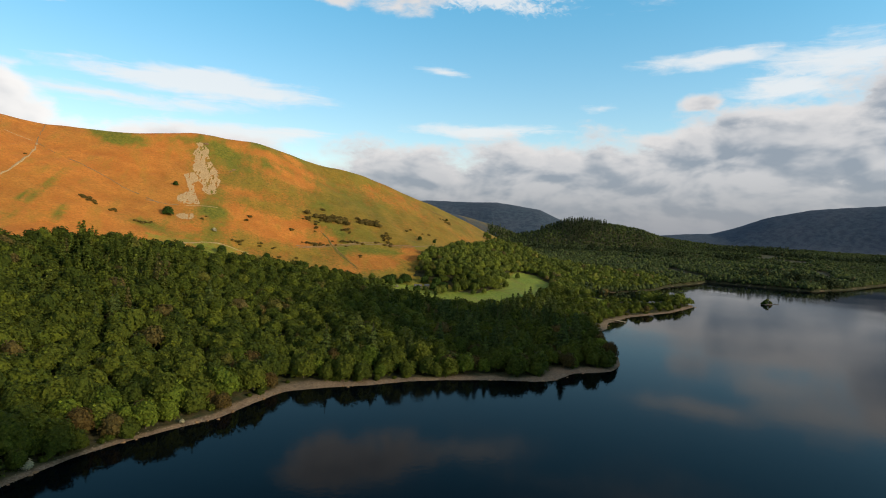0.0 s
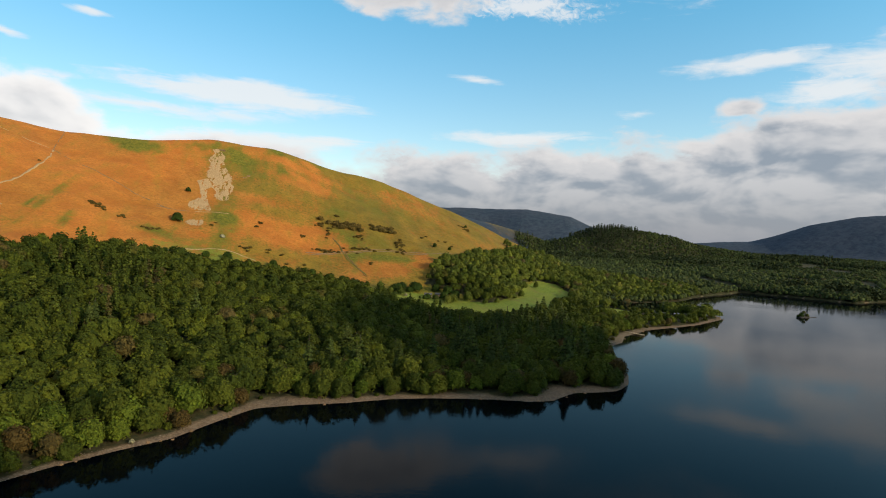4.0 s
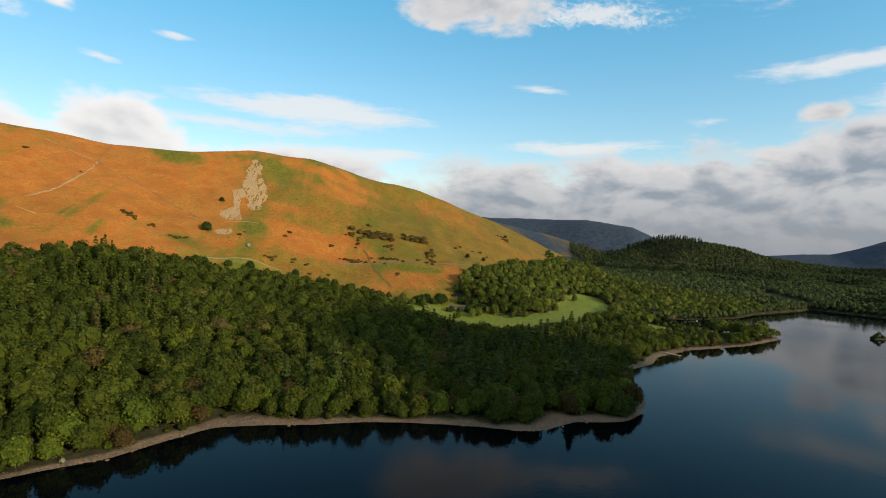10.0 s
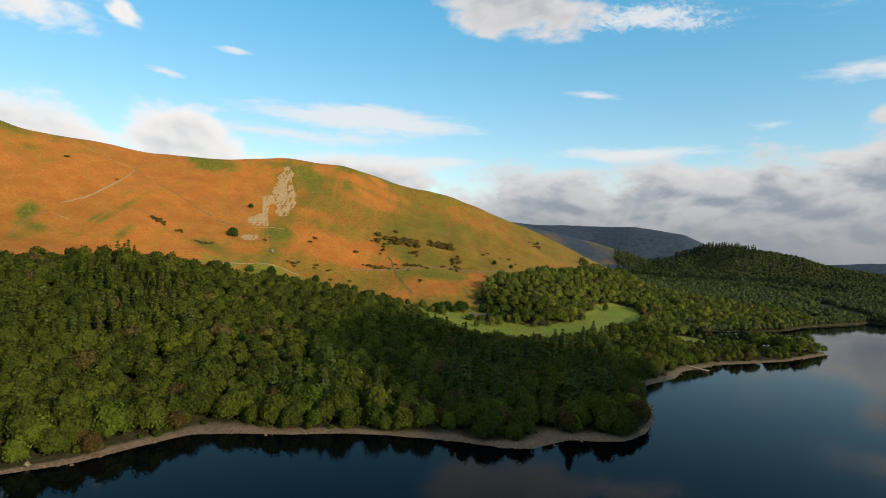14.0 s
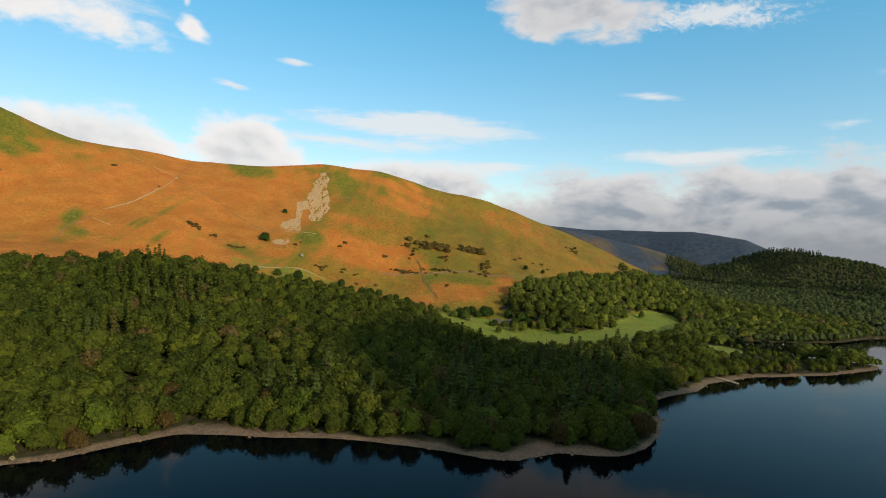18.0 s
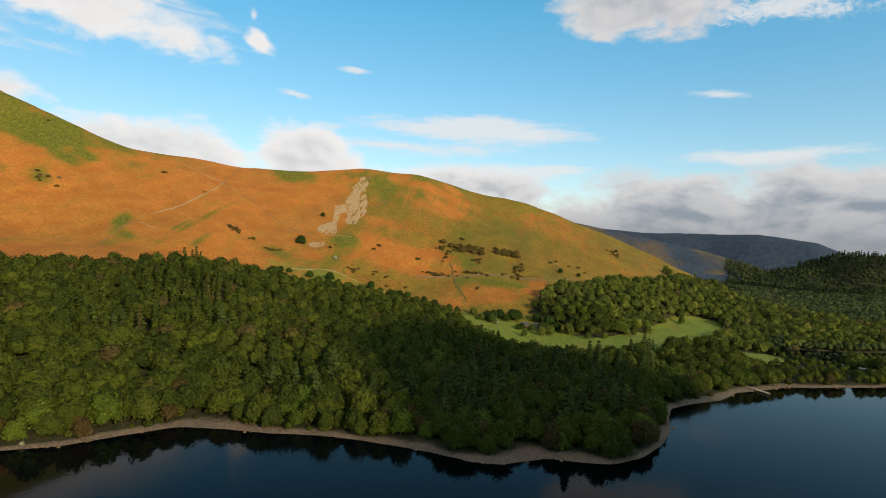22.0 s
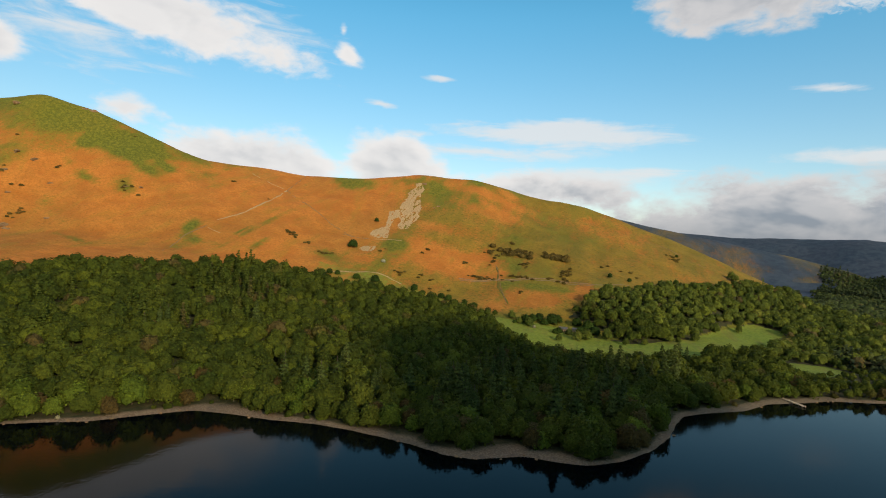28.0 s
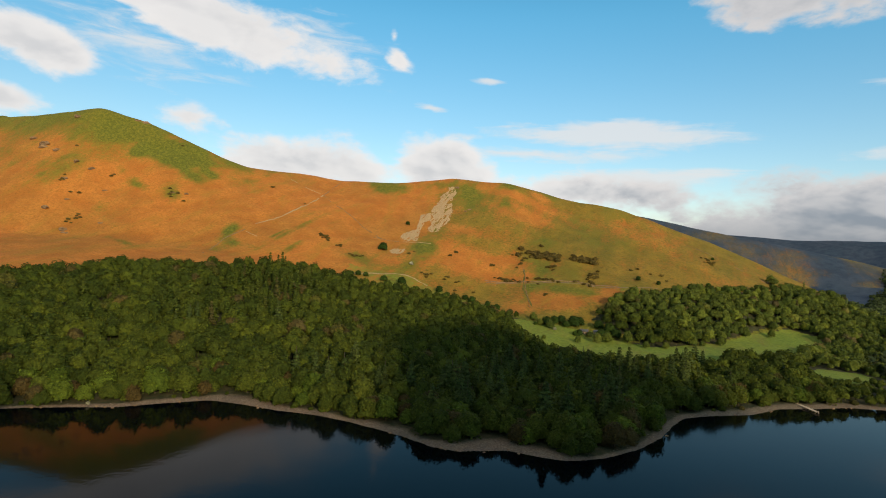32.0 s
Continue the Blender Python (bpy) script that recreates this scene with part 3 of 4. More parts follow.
def build_ground():
    shape = XX.shape
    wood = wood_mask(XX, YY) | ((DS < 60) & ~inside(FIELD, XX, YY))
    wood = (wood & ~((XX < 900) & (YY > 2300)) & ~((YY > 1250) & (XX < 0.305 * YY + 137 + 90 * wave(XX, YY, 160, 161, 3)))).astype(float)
    dF, _, sF = along(FOOT, XX, YY)
    dR, zR, sR = along(RIDGE, XX, YY)
    turf = 0.08 + 0.66 / (1 + np.exp(-np.clip((XX + 231 + 0.139 * (YY - 852)) / 30, -30, 30)))
    for x, y, rx, ry, amount in TURF:
        turf = turf + amount * np.exp(-((XX - x) / rx) ** 2 - ((YY - y) / ry) ** 2)
    turf = np.clip(np.maximum(turf, 0.8 * np.clip((ZZ - 262) / 90, 0, 1) * np.clip((-560 - XX) / 80, 0, 1)), 0, 1)
    # weight of the haze-blue ground colour by distance; only partial on the brown spur
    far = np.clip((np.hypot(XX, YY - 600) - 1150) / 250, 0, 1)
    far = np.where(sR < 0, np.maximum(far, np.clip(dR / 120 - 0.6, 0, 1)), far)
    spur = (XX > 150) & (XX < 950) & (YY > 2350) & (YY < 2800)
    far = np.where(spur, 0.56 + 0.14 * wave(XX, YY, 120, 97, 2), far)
    dE, _, sE = along(WOOD_EDGE, XX, YY)
    wet = 0.95 * np.exp(-(dE / 20) ** 2) * (XX > -300) * (XX < 90) + 0.35 * np.exp(-(dE / 14) ** 2) * (XX <= -300)
    dG = along(FIELD + FIELD[:1], XX, YY)[0]
    wet = np.maximum(wet, 0.8 * np.exp(-(dG / 22) ** 2))
    for x, y, rx, ry, amount in GREEN_WEST + GREEN_EAST:
        wet = wet + 1.3 * amount * np.exp(-((XX - x) / rx / 1.35) ** 2 - ((YY - y) / ry / 1.35) ** 2) * (0.85 + 0.9 * wave(XX, YY * 0.6, 26, 93, 3))
    wet = np.maximum(wet, np.clip((ZZ - 250 + 60 * wave(XX, YY, 90, 95, 4)) / 95, 0, 0.85) * np.clip((-590 - XX) / 60, 0, 1))
    west = np.clip((-540 - XX) / 80, 0, 1) * np.clip((ZZ - 110) / 60, 0, 1)
    wet = wet + west * 1.5 * np.clip(wave(XX, YY * 0.7, 75, 141, 4) - 0.12, 0, 0.6)
    turf = np.clip(turf + 0.18 * wave(XX, YY * 0.6, 130, 151, 4), 0, 1)
    field = np.maximum((inside(FIELD, XX, YY) | inside(MEADOW, XX, YY)).astype(float), 0.5 * inside(PASTURE, XX, YY))
    shingle = np.clip(1.1 - 0.6 * DS / beach_width(XX, YY), 0, 1)
    nx, ny = shape
    idx = np.arange(nx * ny).reshape(shape)
    faces = np.stack([idx[:-1, :-1], idx[1:, :-1], idx[1:, 1:], idx[:-1, 1:]], -1).reshape(-1, 4)
    verts = np.stack([XX, YY, ZZ], -1).reshape(-1, 3)
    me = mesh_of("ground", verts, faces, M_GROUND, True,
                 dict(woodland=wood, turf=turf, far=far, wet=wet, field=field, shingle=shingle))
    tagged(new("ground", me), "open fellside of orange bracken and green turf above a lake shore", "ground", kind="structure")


build_ground()
water = mesh_of("lake", [(-900, -2200, 0), (3200, -2200, 0), (3200, 1400, 0), (-900, 1400, 0)], [(0, 1, 2, 3)], M_WATER)
tagged(new("water", water), "calm dark blue lake reflecting sky and wooded shore", "water", kind="structure")

# ---- woods ----
def quads(centres, normals, size, rng):
    """Small leaf clumps: one bent quad at each centre, facing about along its normal."""
    n = len(centres)
    a = np.cross(normals, rng.normal(size=(n, 3)))
    a /= np.linalg.norm(a, axis=1, keepdims=True) + 1e-9
    b = np.cross(normals, a)
    s = (size * rng.uniform(0.65, 1.35, n))[:, None]
    t = s * rng.uniform(0.6, 1.0, n)[:, None]
    corners = np.stack([centres - a * s * 0.5 - b * t * 0.35, centres + a * s * 0.35 - b * t * 0.5 + normals * s * 0.12,
                        centres + a * s * 0.5 + b * t * 0.35, centres - a * s * 0.35 + b * t * 0.5 - normals * s * 0.12], 1)
    return corners.reshape(-1, 3), np.arange(4 * n).reshape(n, 4)


def unit(v):
    return v / (np.linalg.norm(v, axis=1, keepdims=True) + 1e-9)


def dome(cuts):
    """Directions and faces of a ball whose underside is cut away."""
    bm = bmesh.new()
    bmesh.ops.create_icosphere(bm, subdivisions=cuts, radius=1)
    bmesh.ops.delete(bm, geom=[v for v in bm.verts if v.co.z < -0.62], context="VERTS")
    bm.verts.index_update()
    d = np.array([v.co[:] for v in bm.verts])
    f = np.array([[v.index for v in face.verts] for face in bm.faces])
    bm.free()
    return unit(d), np.concatenate([f, f[:, 2:]], 1)


DOMES = {k: dome(k) for k in (1, 2, 3, 4)}


def lumpy_crown(rng, radius, base, top, cuts, count, size, billow=0.30, lobes=7):
    """A crown whose surface follows several overlapping lobes, rough with leaf clumps and loose sprays."""
    tall = top - base
    heart = np.array([0, 0, base + 0.42 * tall])
    core = np.array([radius * 0.76, radius * 0.76, tall * 0.44])
    turn = rng.uniform(0, 6.28)
    cen, rad = [], []
    for k in range(lobes):
        u = (k + 0.5) / lobes
        a = turn + 2.4 * k + rng.uniform(-0.5, 0.5)
        out = radius * (0.62 - 0.44 * u ** 2) * rng.uniform(0.8, 1.15)
        h = tall * (-0.20 + 0.52 * u + rng.uniform(-0.06, 0.06))
        cen.append((np.cos(a) * out, np.sin(a) * out, h)), rad.append(radius * rng.uniform(0.24, 0.42))
    cen, rad = np.array(cen), np.array(rad)

    def reach(d):
        """Distance of the crown's surface from its heart along directions."""
        r = 1 / np.linalg.norm(d / core, axis=1)
        along_d = d @ cen.T
        gap = rad[None] ** 2 - (np.sum(cen ** 2, axis=1)[None] - along_d ** 2)
        lobe = np.where((gap > 0) & (along_d > 0), along_d + np.sqrt(np.maximum(gap, 0)), 0)
        return np.maximum(r, lobe.max(axis=1))

    d, f = DOMES[cuts]
    r = reach(d) * (0.90 + 0.35 * billow * rng.normal(size=len(d)).clip(-1.8, 1.8))
    V = heart + d * r[:, None]
    q = unit(rng.normal(size=(count, 3)) + (0, 0, 0.3))
    q = q[q[:, 2] > -0.55]
    P = heart + q * (reach(q) * rng.uniform(0.90, 1.13, len(q)))[:, None]
    nor = unit(unit(P - heart) + 0.36 * rng.normal(size=P.shape) + (0, 0, 0.25))
    qv, qf = quads(P, nor, size, rng)
    return np.concatenate([V, qv]), np.concatenate([f, qf + len(V)])


def fir_crown(rng, radius, base, top, count, size):
    """Drooping boughs in loose tiers round a tapering stem."""
    u = rng.uniform(0, 1, count) ** 0.8
    tiers = max(6, int((top - base) / 1.9))
    u = (np.floor(u * tiers) + rng.uniform(0.1, 0.6, count)) / tiers
    z = top - u * (top - base)
    a = rng.uniform(0, 2 * np.pi, count)
    lop = 1 + 0.28 * np.sin(3 * a + 9 * u) * rng.uniform(0.4, 1, count)
    r = radius * (0.08 + 0.92 * u ** 0.85) * lop * rng.uniform(0.35, 1.0, count)
    pts = np.stack([np.cos(a) * r, np.sin(a) * r, z - 0.28 * r], 1)
    nor = np.stack([np.cos(a) * 0.55, np.sin(a) * 0.55, np.full(count, 0.8)], 1) + 0.25 * rng.normal(size=(count, 3))
    return quads(pts, unit(nor), size, rng)


def limb(a, b, ra, rb, sides=5):
    a, b = np.array(a, float), np.array(b, float)
    d = (b - a) / np.linalg.norm(b - a)
    u = np.cross(d, (0.3, 1, 0.2))
    u /= np.linalg.norm(u)
    w = np.cross(d, u)
    ang = np.arange(sides) * 2 * np.pi / sides
    ring = np.cos(ang)[:, None] * u + np.sin(ang)[:, None] * w
    v = np.concatenate([a + ring * ra, b + ring * rb])
    i = np.arange(sides)
    return v, np.stack([i, (i + 1) % sides, (i + 1) % sides + sides, i + sides], 1)


def joined(pieces):
    vs, fs, n = [], [], 0
    for v, f in pieces:
        vs.append(v), fs.append(f + n)
        n += len(v)
    return np.concatenate(vs), np.concatenate(fs)


def trunk_mesh(name, rng, height, radius, limbs):
    bend = rng.normal(size=2) * 0.25
    knee = (bend[0], bend[1], height * 0.5)
    parts = [limb((0, 0, -0.6), knee, radius, radius * 0.75, 7), limb(knee, (bend[0] * 1.6, 0, height), radius * 0.75, radius * 0.3, 6)]
    for _ in range(limbs):
        a, s = rng.uniform(0, 2 * np.pi), rng.uniform(0.45, 0.9)
        start = (knee[0], knee[1], height * s)
        reach = height * rng.uniform(0.18, 0.3)
        parts.append(limb(start, (np.cos(a) * reach, np.sin(a) * reach, height * s + reach * 0.9), radius * 0.4, radius * 0.12, 4))
    v, f = joined(parts)
    return mesh_of(name, v, f, M_BARK, True)


def scatter(rng, x0, x1, y0, y1, gap, test):
    """Places on a loose grid inside a test region."""
    gx, gy = np.meshgrid(np.arange(x0, x1, gap), np.arange(y0, y1, gap * 0.87), indexing="ij")
    gx = gx + np.where(np.arange(gx.shape[1]) % 2, gap / 2, 0) + rng.uniform(-0.36, 0.36, gx.shape) * gap
    gy = gy + rng.uniform(-0.36, 0.36, gy.shape) * gap
    ok = test(gx, gy)
    return gx[ok], gy[ok]


def wood_stuff(name, xs, ys, scale, templates, mat, label, rng, group=""):
    """A joined stand of many trees, each a turned and scaled template."""
    zs = ground_z(xs, ys)
    V, F, T, n = [], [], [], 0
    which = rng.randint(0, len(templates), len(xs))
    for k, (tv, tf) in enumerate(templates):
        m = np.nonzero(which == k)[0]
        if not len(m):
            continue
        a = rng.uniform(0, 2 * np.pi, len(m))
        s = scale[m]
        c, sn = np.cos(a) * s, np.sin(a) * s
        x = tv[None, :, 0] * c[:, None] - tv[None, :, 1] * sn[:, None] + xs[m][:, None]
        y = tv[None, :, 0] * sn[:, None] + tv[None, :, 1] * c[:, None] + ys[m][:, None]
        z = tv[None, :, 2] * (s * rng.uniform(0.9, 1.15, len(m)))[:, None] + zs[m][:, None]
        V.append(np.stack([x, y, z], -1).reshape(-1, 3))
        F.append((tf[None] + (np.arange(len(m)) * len(tv))[:, None, None]).reshape(-1, 4) + n)
        T.append(np.repeat(rng.uniform(0, 1, len(m)), len(tv)))
        n += len(m) * len(tv)
    me = mesh_of(name, np.concatenate(V), np.concatenate(F), mat, False, dict(tint=np.concatenate(T)))
    return tagged(new(name, me), label, "woodland", kind="stuff")


RNG = np.random.RandomState(11)


def with_stem(crown, height, radius):
    v, f = limb((0, 0, -0.5), (0, 0, height), radius, radius * 0.5, 4)
    return np.concatenate([crown[0], v]), np.concatenate([crown[1], f + len(crown[0])])


def is_conifer(X, Y):
    w = wave(X, Y, 90, 61, 3)
    tip = np.clip(1.3 - np.hypot(X - 85, Y - 445) / 135, 0, 1)
    band = np.exp(-((X + 330) / 130) ** 2 - ((Y - 610) / 110) ** 2)
    return w + 0.8 * tip + 0.62 * band - 0.30


def part(name, me, parent, label=""):
    ob = new(name, me)
    ob.parent = parent
    return tagged(ob, label)


def leafy(name, data, mat):
    return mesh_of(name, data[0], data[1], mat)


def tree_kind(name, label, category, crown, trunk, group):
    """One tree at the origin: an empty with trunk and crown."""
    top = tagged(new(name), label, category, group)
    part("trunk", trunk, top)
    part("crown", crown, top)
    return top


def stand(kinds, xs, ys, scale):
    """The first place of each kind takes the kind itself, the others copies."""
    zs = ground_z(xs, ys)
    for i, (x, y, z, s) in enumerate(zip(xs, ys, zs, scale)):
        k = kinds[i % len(kinds)]
        m = pose(x, y, z - 0.2, 0, 0, RNG.uniform(0, 360)) @ Matrix.Diagonal((s, s, s * RNG.uniform(0.92, 1.1), 1))
        if i < len(kinds):
            k.matrix_basis = m
        else:
            ob = copy_thing(k, Matrix())
            ob.matrix_basis = m


def shore_gap(x, y):
    shore = LAKE + LAKE_FAR
    return along(shore + shore[:1], np.asarray(x, float), np.asarray(y, float))[0]


def build_woods():
    mids = [with_stem(lumpy_crown(RNG, RNG.uniform(7.0, 9.6), 2.5, RNG.uniform(14, 18.5), 2, 215, 1.5, 0.28, 13), 6, 0.45) for _ in range(18)]
    lows = [lumpy_crown(RNG, RNG.uniform(6.4, 9.0), 1.0, RNG.uniform(12, 17), 2, 110, 1.6, 0.30, 10) for _ in range(12)]
    firs = [with_stem(fir_crown(RNG, RNG.uniform(3.8, 5.2), 3.0, RNG.uniform(19, 25), 260, 1.6), 18, 0.35) for _ in range(6)]
    fars = [lumpy_crown(RNG, RNG.uniform(5.6, 7.4), 0.0, RNG.uniform(11, 15), 2, 6, 2.2, 0.34, 6) for _ in range(10)]
    distant = [lumpy_crown(RNG, RNG.uniform(5.6, 7.4), 0.0, RNG.uniform(10, 14), 1, 12, 3.0, 0.34, 6) for _ in range(8)]
    farfirs = [fir_crown(RNG, 4.0, 1.0, 19.0, 26, 4.0) for _ in range(5)]
    near = lambda X, Y: wood_mask(X, Y) & (np.hypot(X, Y) < 1250)
    x, y = scatter(RNG, -760, 700, 60, 1260, 12.0, near)
    con = is_conifer(x, y) + 0.28 * RNG.normal(size=len(x)) > 0.34
    s = 0.66 + 0.50 * RNG.uniform(0, 1, len(x)) ** 1.15
    gap = shore_gap(x, y) + np.where((x < -330) | (x > 300), 1e4, 0)
    con &= (gap > 40) | ((np.hypot(x - 105, y - 400) < 70) & (gap > 24))
    brow = along(WOOD_EDGE, x, y)[0]
    con &= (brow > 60) | (x > 40) | ((brow > 8) & (np.abs(x + 345) < 14))
    s = np.where(gap < 18, s * 0.88, s) * 1.08
    edge = along(WOOD_EDGE, x, y)[0]
    s = np.where((edge < 60) & (x <= -260), s * 1.16, s)
    s = np.where((edge < 35) & (x < 60) & (x > -260), s * (0.62 + 0.38 * edge / 35), s)
    s = np.where((x > 300) & (x < 430) & (y < 760), s * np.where(y > 640, 0.45, 0.72), s)
    s = np.where((x >= 430) & (x < 530) & (y < 730), s * 1.2, s)
    s = np.where(con, s * np.where(np.hypot(x - 95, y - 440) < 150, 1.22, 1.12), s)
    first_b = np.argsort(np.where(con, 1e6, gap))[:270]
    first_c = np.argsort(np.where(con, gap, 1e6))[:90]
    rest = np.ones(len(x), bool)
    rest[first_b] = rest[first_c] = False
    oaks = []
    for k in range(10):
        crown_data = lumpy_crown(RNG, RNG.uniform(7.6, 10.2), -1.0, RNG.uniform(14, 19), 3, 560, 1.15, 0.26, 18)
        dull = k == 8
        fresh = k in (2, 6)
        crown = leafy("crown", crown_data, M_COPPER if dull else M_FRESH if fresh else M_LEAF)
        oaks.append(tree_kind("oak_tree", "bronze-leaved oak standing behind the lake shore" if dull else "fresh yellow-green oak near the lake shore" if fresh else "full green oak in summer leaf near the lake shore",
                              "tree", crown, trunk_mesh("trunk", RNG, 12, 0.45, 6), "lakeside trees"))
    stand(oaks, x[first_b], y[first_b], s[first_b])
    pines = []
    for k in range(5):
        crown_data = fir_crown(RNG, RNG.uniform(4.8, 6.6), 2.5, RNG.uniform(18, 24), 1000, 1.25)
        pines.append(tree_kind("fir_tree", "tall dark green fir with drooping boughs near the shore", "tree",
                               leafy("crown", crown_data, M_NEEDLE), trunk_mesh("trunk", RNG, 22, 0.38, 0), "lakeside conifers"))
    stand(pines, x[first_c], y[first_c], s[first_c])
    b, c = rest & ~con, rest & con
    away_b = b & (np.hypot(x, y) > 820)
    b = b & ~away_b
    larch = c & (x < 40)
    c = c & ~larch
    wood_stuff("broadleaf_woodland", x[b], y[b], s[b], mids, M_LEAF, "dense green oak woodland covering the lower slope", RNG)
    wood_stuff("valley_woodland", x[away_b], y[away_b], s[away_b], lows, M_VALLEY, "green woodland round the field and inlet", RNG)
    wood_stuff("larch_woodland", x[larch], y[larch], s[larch], firs, M_LARCH, "light green larches standing among the oaks", RNG)
    wood_stuff("conifer_woodland", x[c], y[c], s[c], firs, M_NEEDLE, "dark green firs standing among the oaks", RNG)
    open_dale = lambda X, Y: (Y > 1250) & (X < 0.305 * Y + 137 + 90 * wave(X, Y, 160, 161, 3))
    sight = lambda X, Y: wood_mask(X, Y) & ~open_dale(X, Y) & ((wave(X, Y * 0.6, 110, 131, 3) < 0.34) | (Y > 1900)) & (X > 0.26 * Y - 20) & (X > 300) & (Y < 2480)
    middle = lambda X, Y: sight(X, Y) & (np.hypot(X, Y) >= 1250) & (np.hypot(X, Y) < 1750)
    back = lambda X, Y: sight(X, Y) & (np.hypot(X, Y) >= 1750)
    x, y = scatter(RNG, 300, 1800, 600, 1750, 11.5, middle)
    x2, y2 = scatter(RNG, 300, 2600, 700, 2500, 14.0, back)
    # a close row of trees along the far shore
    edge = resample(LAKE[-6:] + LAKE_FAR[:14], 7.0)
    t = np.gradient(edge, axis=0)
    side = np.stack([-t[:, 1], t[:, 0]], 1) / np.linalg.norm(t, axis=1, keepdims=True)
    bank = np.concatenate([edge + side * k for k in (-14.0, -5.0, 5.0, 14.0)]) + RNG.normal(size=(4 * len(edge), 2)) * 1.5
    bank = bank[~inside(LAKE + LAKE_FAR, bank[:, 0], bank[:, 1])]
    grow = np.concatenate([np.full(len(x), 1.0), np.full(len(x2), 1.1), np.full(len(bank), 0.85)])
    x, y = np.concatenate([x, x2, bank[:, 0]]), np.concatenate([y, y2, bank[:, 1]])
    con = wave(x, y, 200, 71, 3) + 0.5 * (ground_z(x, y) > 110) > 0.3
    s = RNG.uniform(0.8, 1.2, len(x)) * grow
    off = np.hypot(x, y) >= 1750
    k = ~con & ~off
    wood_stuff("far_woodland", x[k], y[k], s[k], fars, M_HAZYLEAF, "mixed woodland beyond the field and inlet", RNG)
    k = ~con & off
    wood_stuff("distant_woodland", x[k], y[k], s[k], distant, M_HAZYLEAF, "distant mixed woodland beyond the lake", RNG)
    wood_stuff("far_conifer_woodland", x[con], y[con], s[con], farfirs, M_HAZYNEEDLE, "distant dark conifer plantation on a low hill", RNG)


build_woods()

# ---- fellside ----
def draped(name, poly, lift, step, mat, label, category, rag=4.0, kind="structure"):
    """An uneven sheet of stones over the ground inside a ragged outline."""
    xs, ys = [p[0] for p in poly], [p[1] for p in poly]
    gx, gy = np.meshgrid(np.arange(min(xs) - 8, max(xs) + 8, step), np.arange(min(ys) - 8, max(ys) + 8, step), indexing="ij")
    z = ground_z(gx, gy) + lift + 0.28 * wave(gx, gy, 5, 41, 2)
    cx, cy = gx[:-1, :-1] + step / 2, gy[:-1, :-1] + step / 2
    ok = inside(poly, cx + rag * wave(cx, cy, 11, 42, 3), cy + rag * 2 * wave(cx, cy, 9, 47, 3))
    ok &= wave(cx, cy * 0.16, 3, 52, 3) + 0.45 * wave(cx, cy * 0.5, 14, 55, 2) + 0.35 * wave(cx, cy, 2.2, 58, 1) < 0.30
    idx = np.arange(gx.size).reshape(gx.shape)
    f = np.stack([idx[:-1, :-1], idx[1:, :-1], idx[1:, 1:], idx[:-1, 1:]], -1)[ok]
    used, f = np.unique(f, return_inverse=True)
    v = np.stack([gx, gy, z], -1).reshape(-1, 3)[used]
    return tagged(new(name, mesh_of(name, v, f.reshape(-1, 4), mat, True)), label, category, kind=kind)


def strip(name, pts, width, height, mat, label, category, gaps=0.0, kind="structure", seed=5):
    """A worn path or a low wall along a line on the ground."""
    p = resample(pts, 2.0)
    p = p + np.stack([wave(p[:, 0], p[:, 1], 14, seed, 2), wave(p[:, 0], p[:, 1], 14, seed + 7, 2)], 1) * 1.6
    t = np.gradient(p, axis=0)
    t /= np.linalg.norm(t, axis=1, keepdims=True)
    n = np.stack([-t[:, 1], t[:, 0]], 1)
    w = width * (0.7 + 0.5 * wave(p[:, 0], p[:, 1], 9, seed + 3, 2))[:, None]
    rows = [p - n * w * 0.5, p - n * w * 0.42, p + n * w * 0.42, p + n * w * 0.5]
    lift = [-0.2, height, height, -0.2]
    v = np.stack([np.concatenate([r, (ground_z(r[:, 0], r[:, 1]) + h + (0.15 * wave(r[:, 0], r[:, 1], 3, 77, 2) if h > 0 else 0))[:, None]], 1) for r, h in zip(rows, lift)], 1)
    m = len(p)
    idx = np.arange(m * 4).reshape(m, 4)
    on = wave(p[:-1, 0], p[:-1, 1], 22, seed + 11, 2) > -1 + 2 * gaps - 0.25 * (gaps == 0)
    f = np.stack([idx[:-1, :-1], idx[1:, :-1], idx[1:, 1:], idx[:-1, 1:]], -1)[on].reshape(-1, 4)
    return tagged(new(name, mesh_of(name, v.reshape(-1, 3), f, mat, True)), label, category, kind=kind)


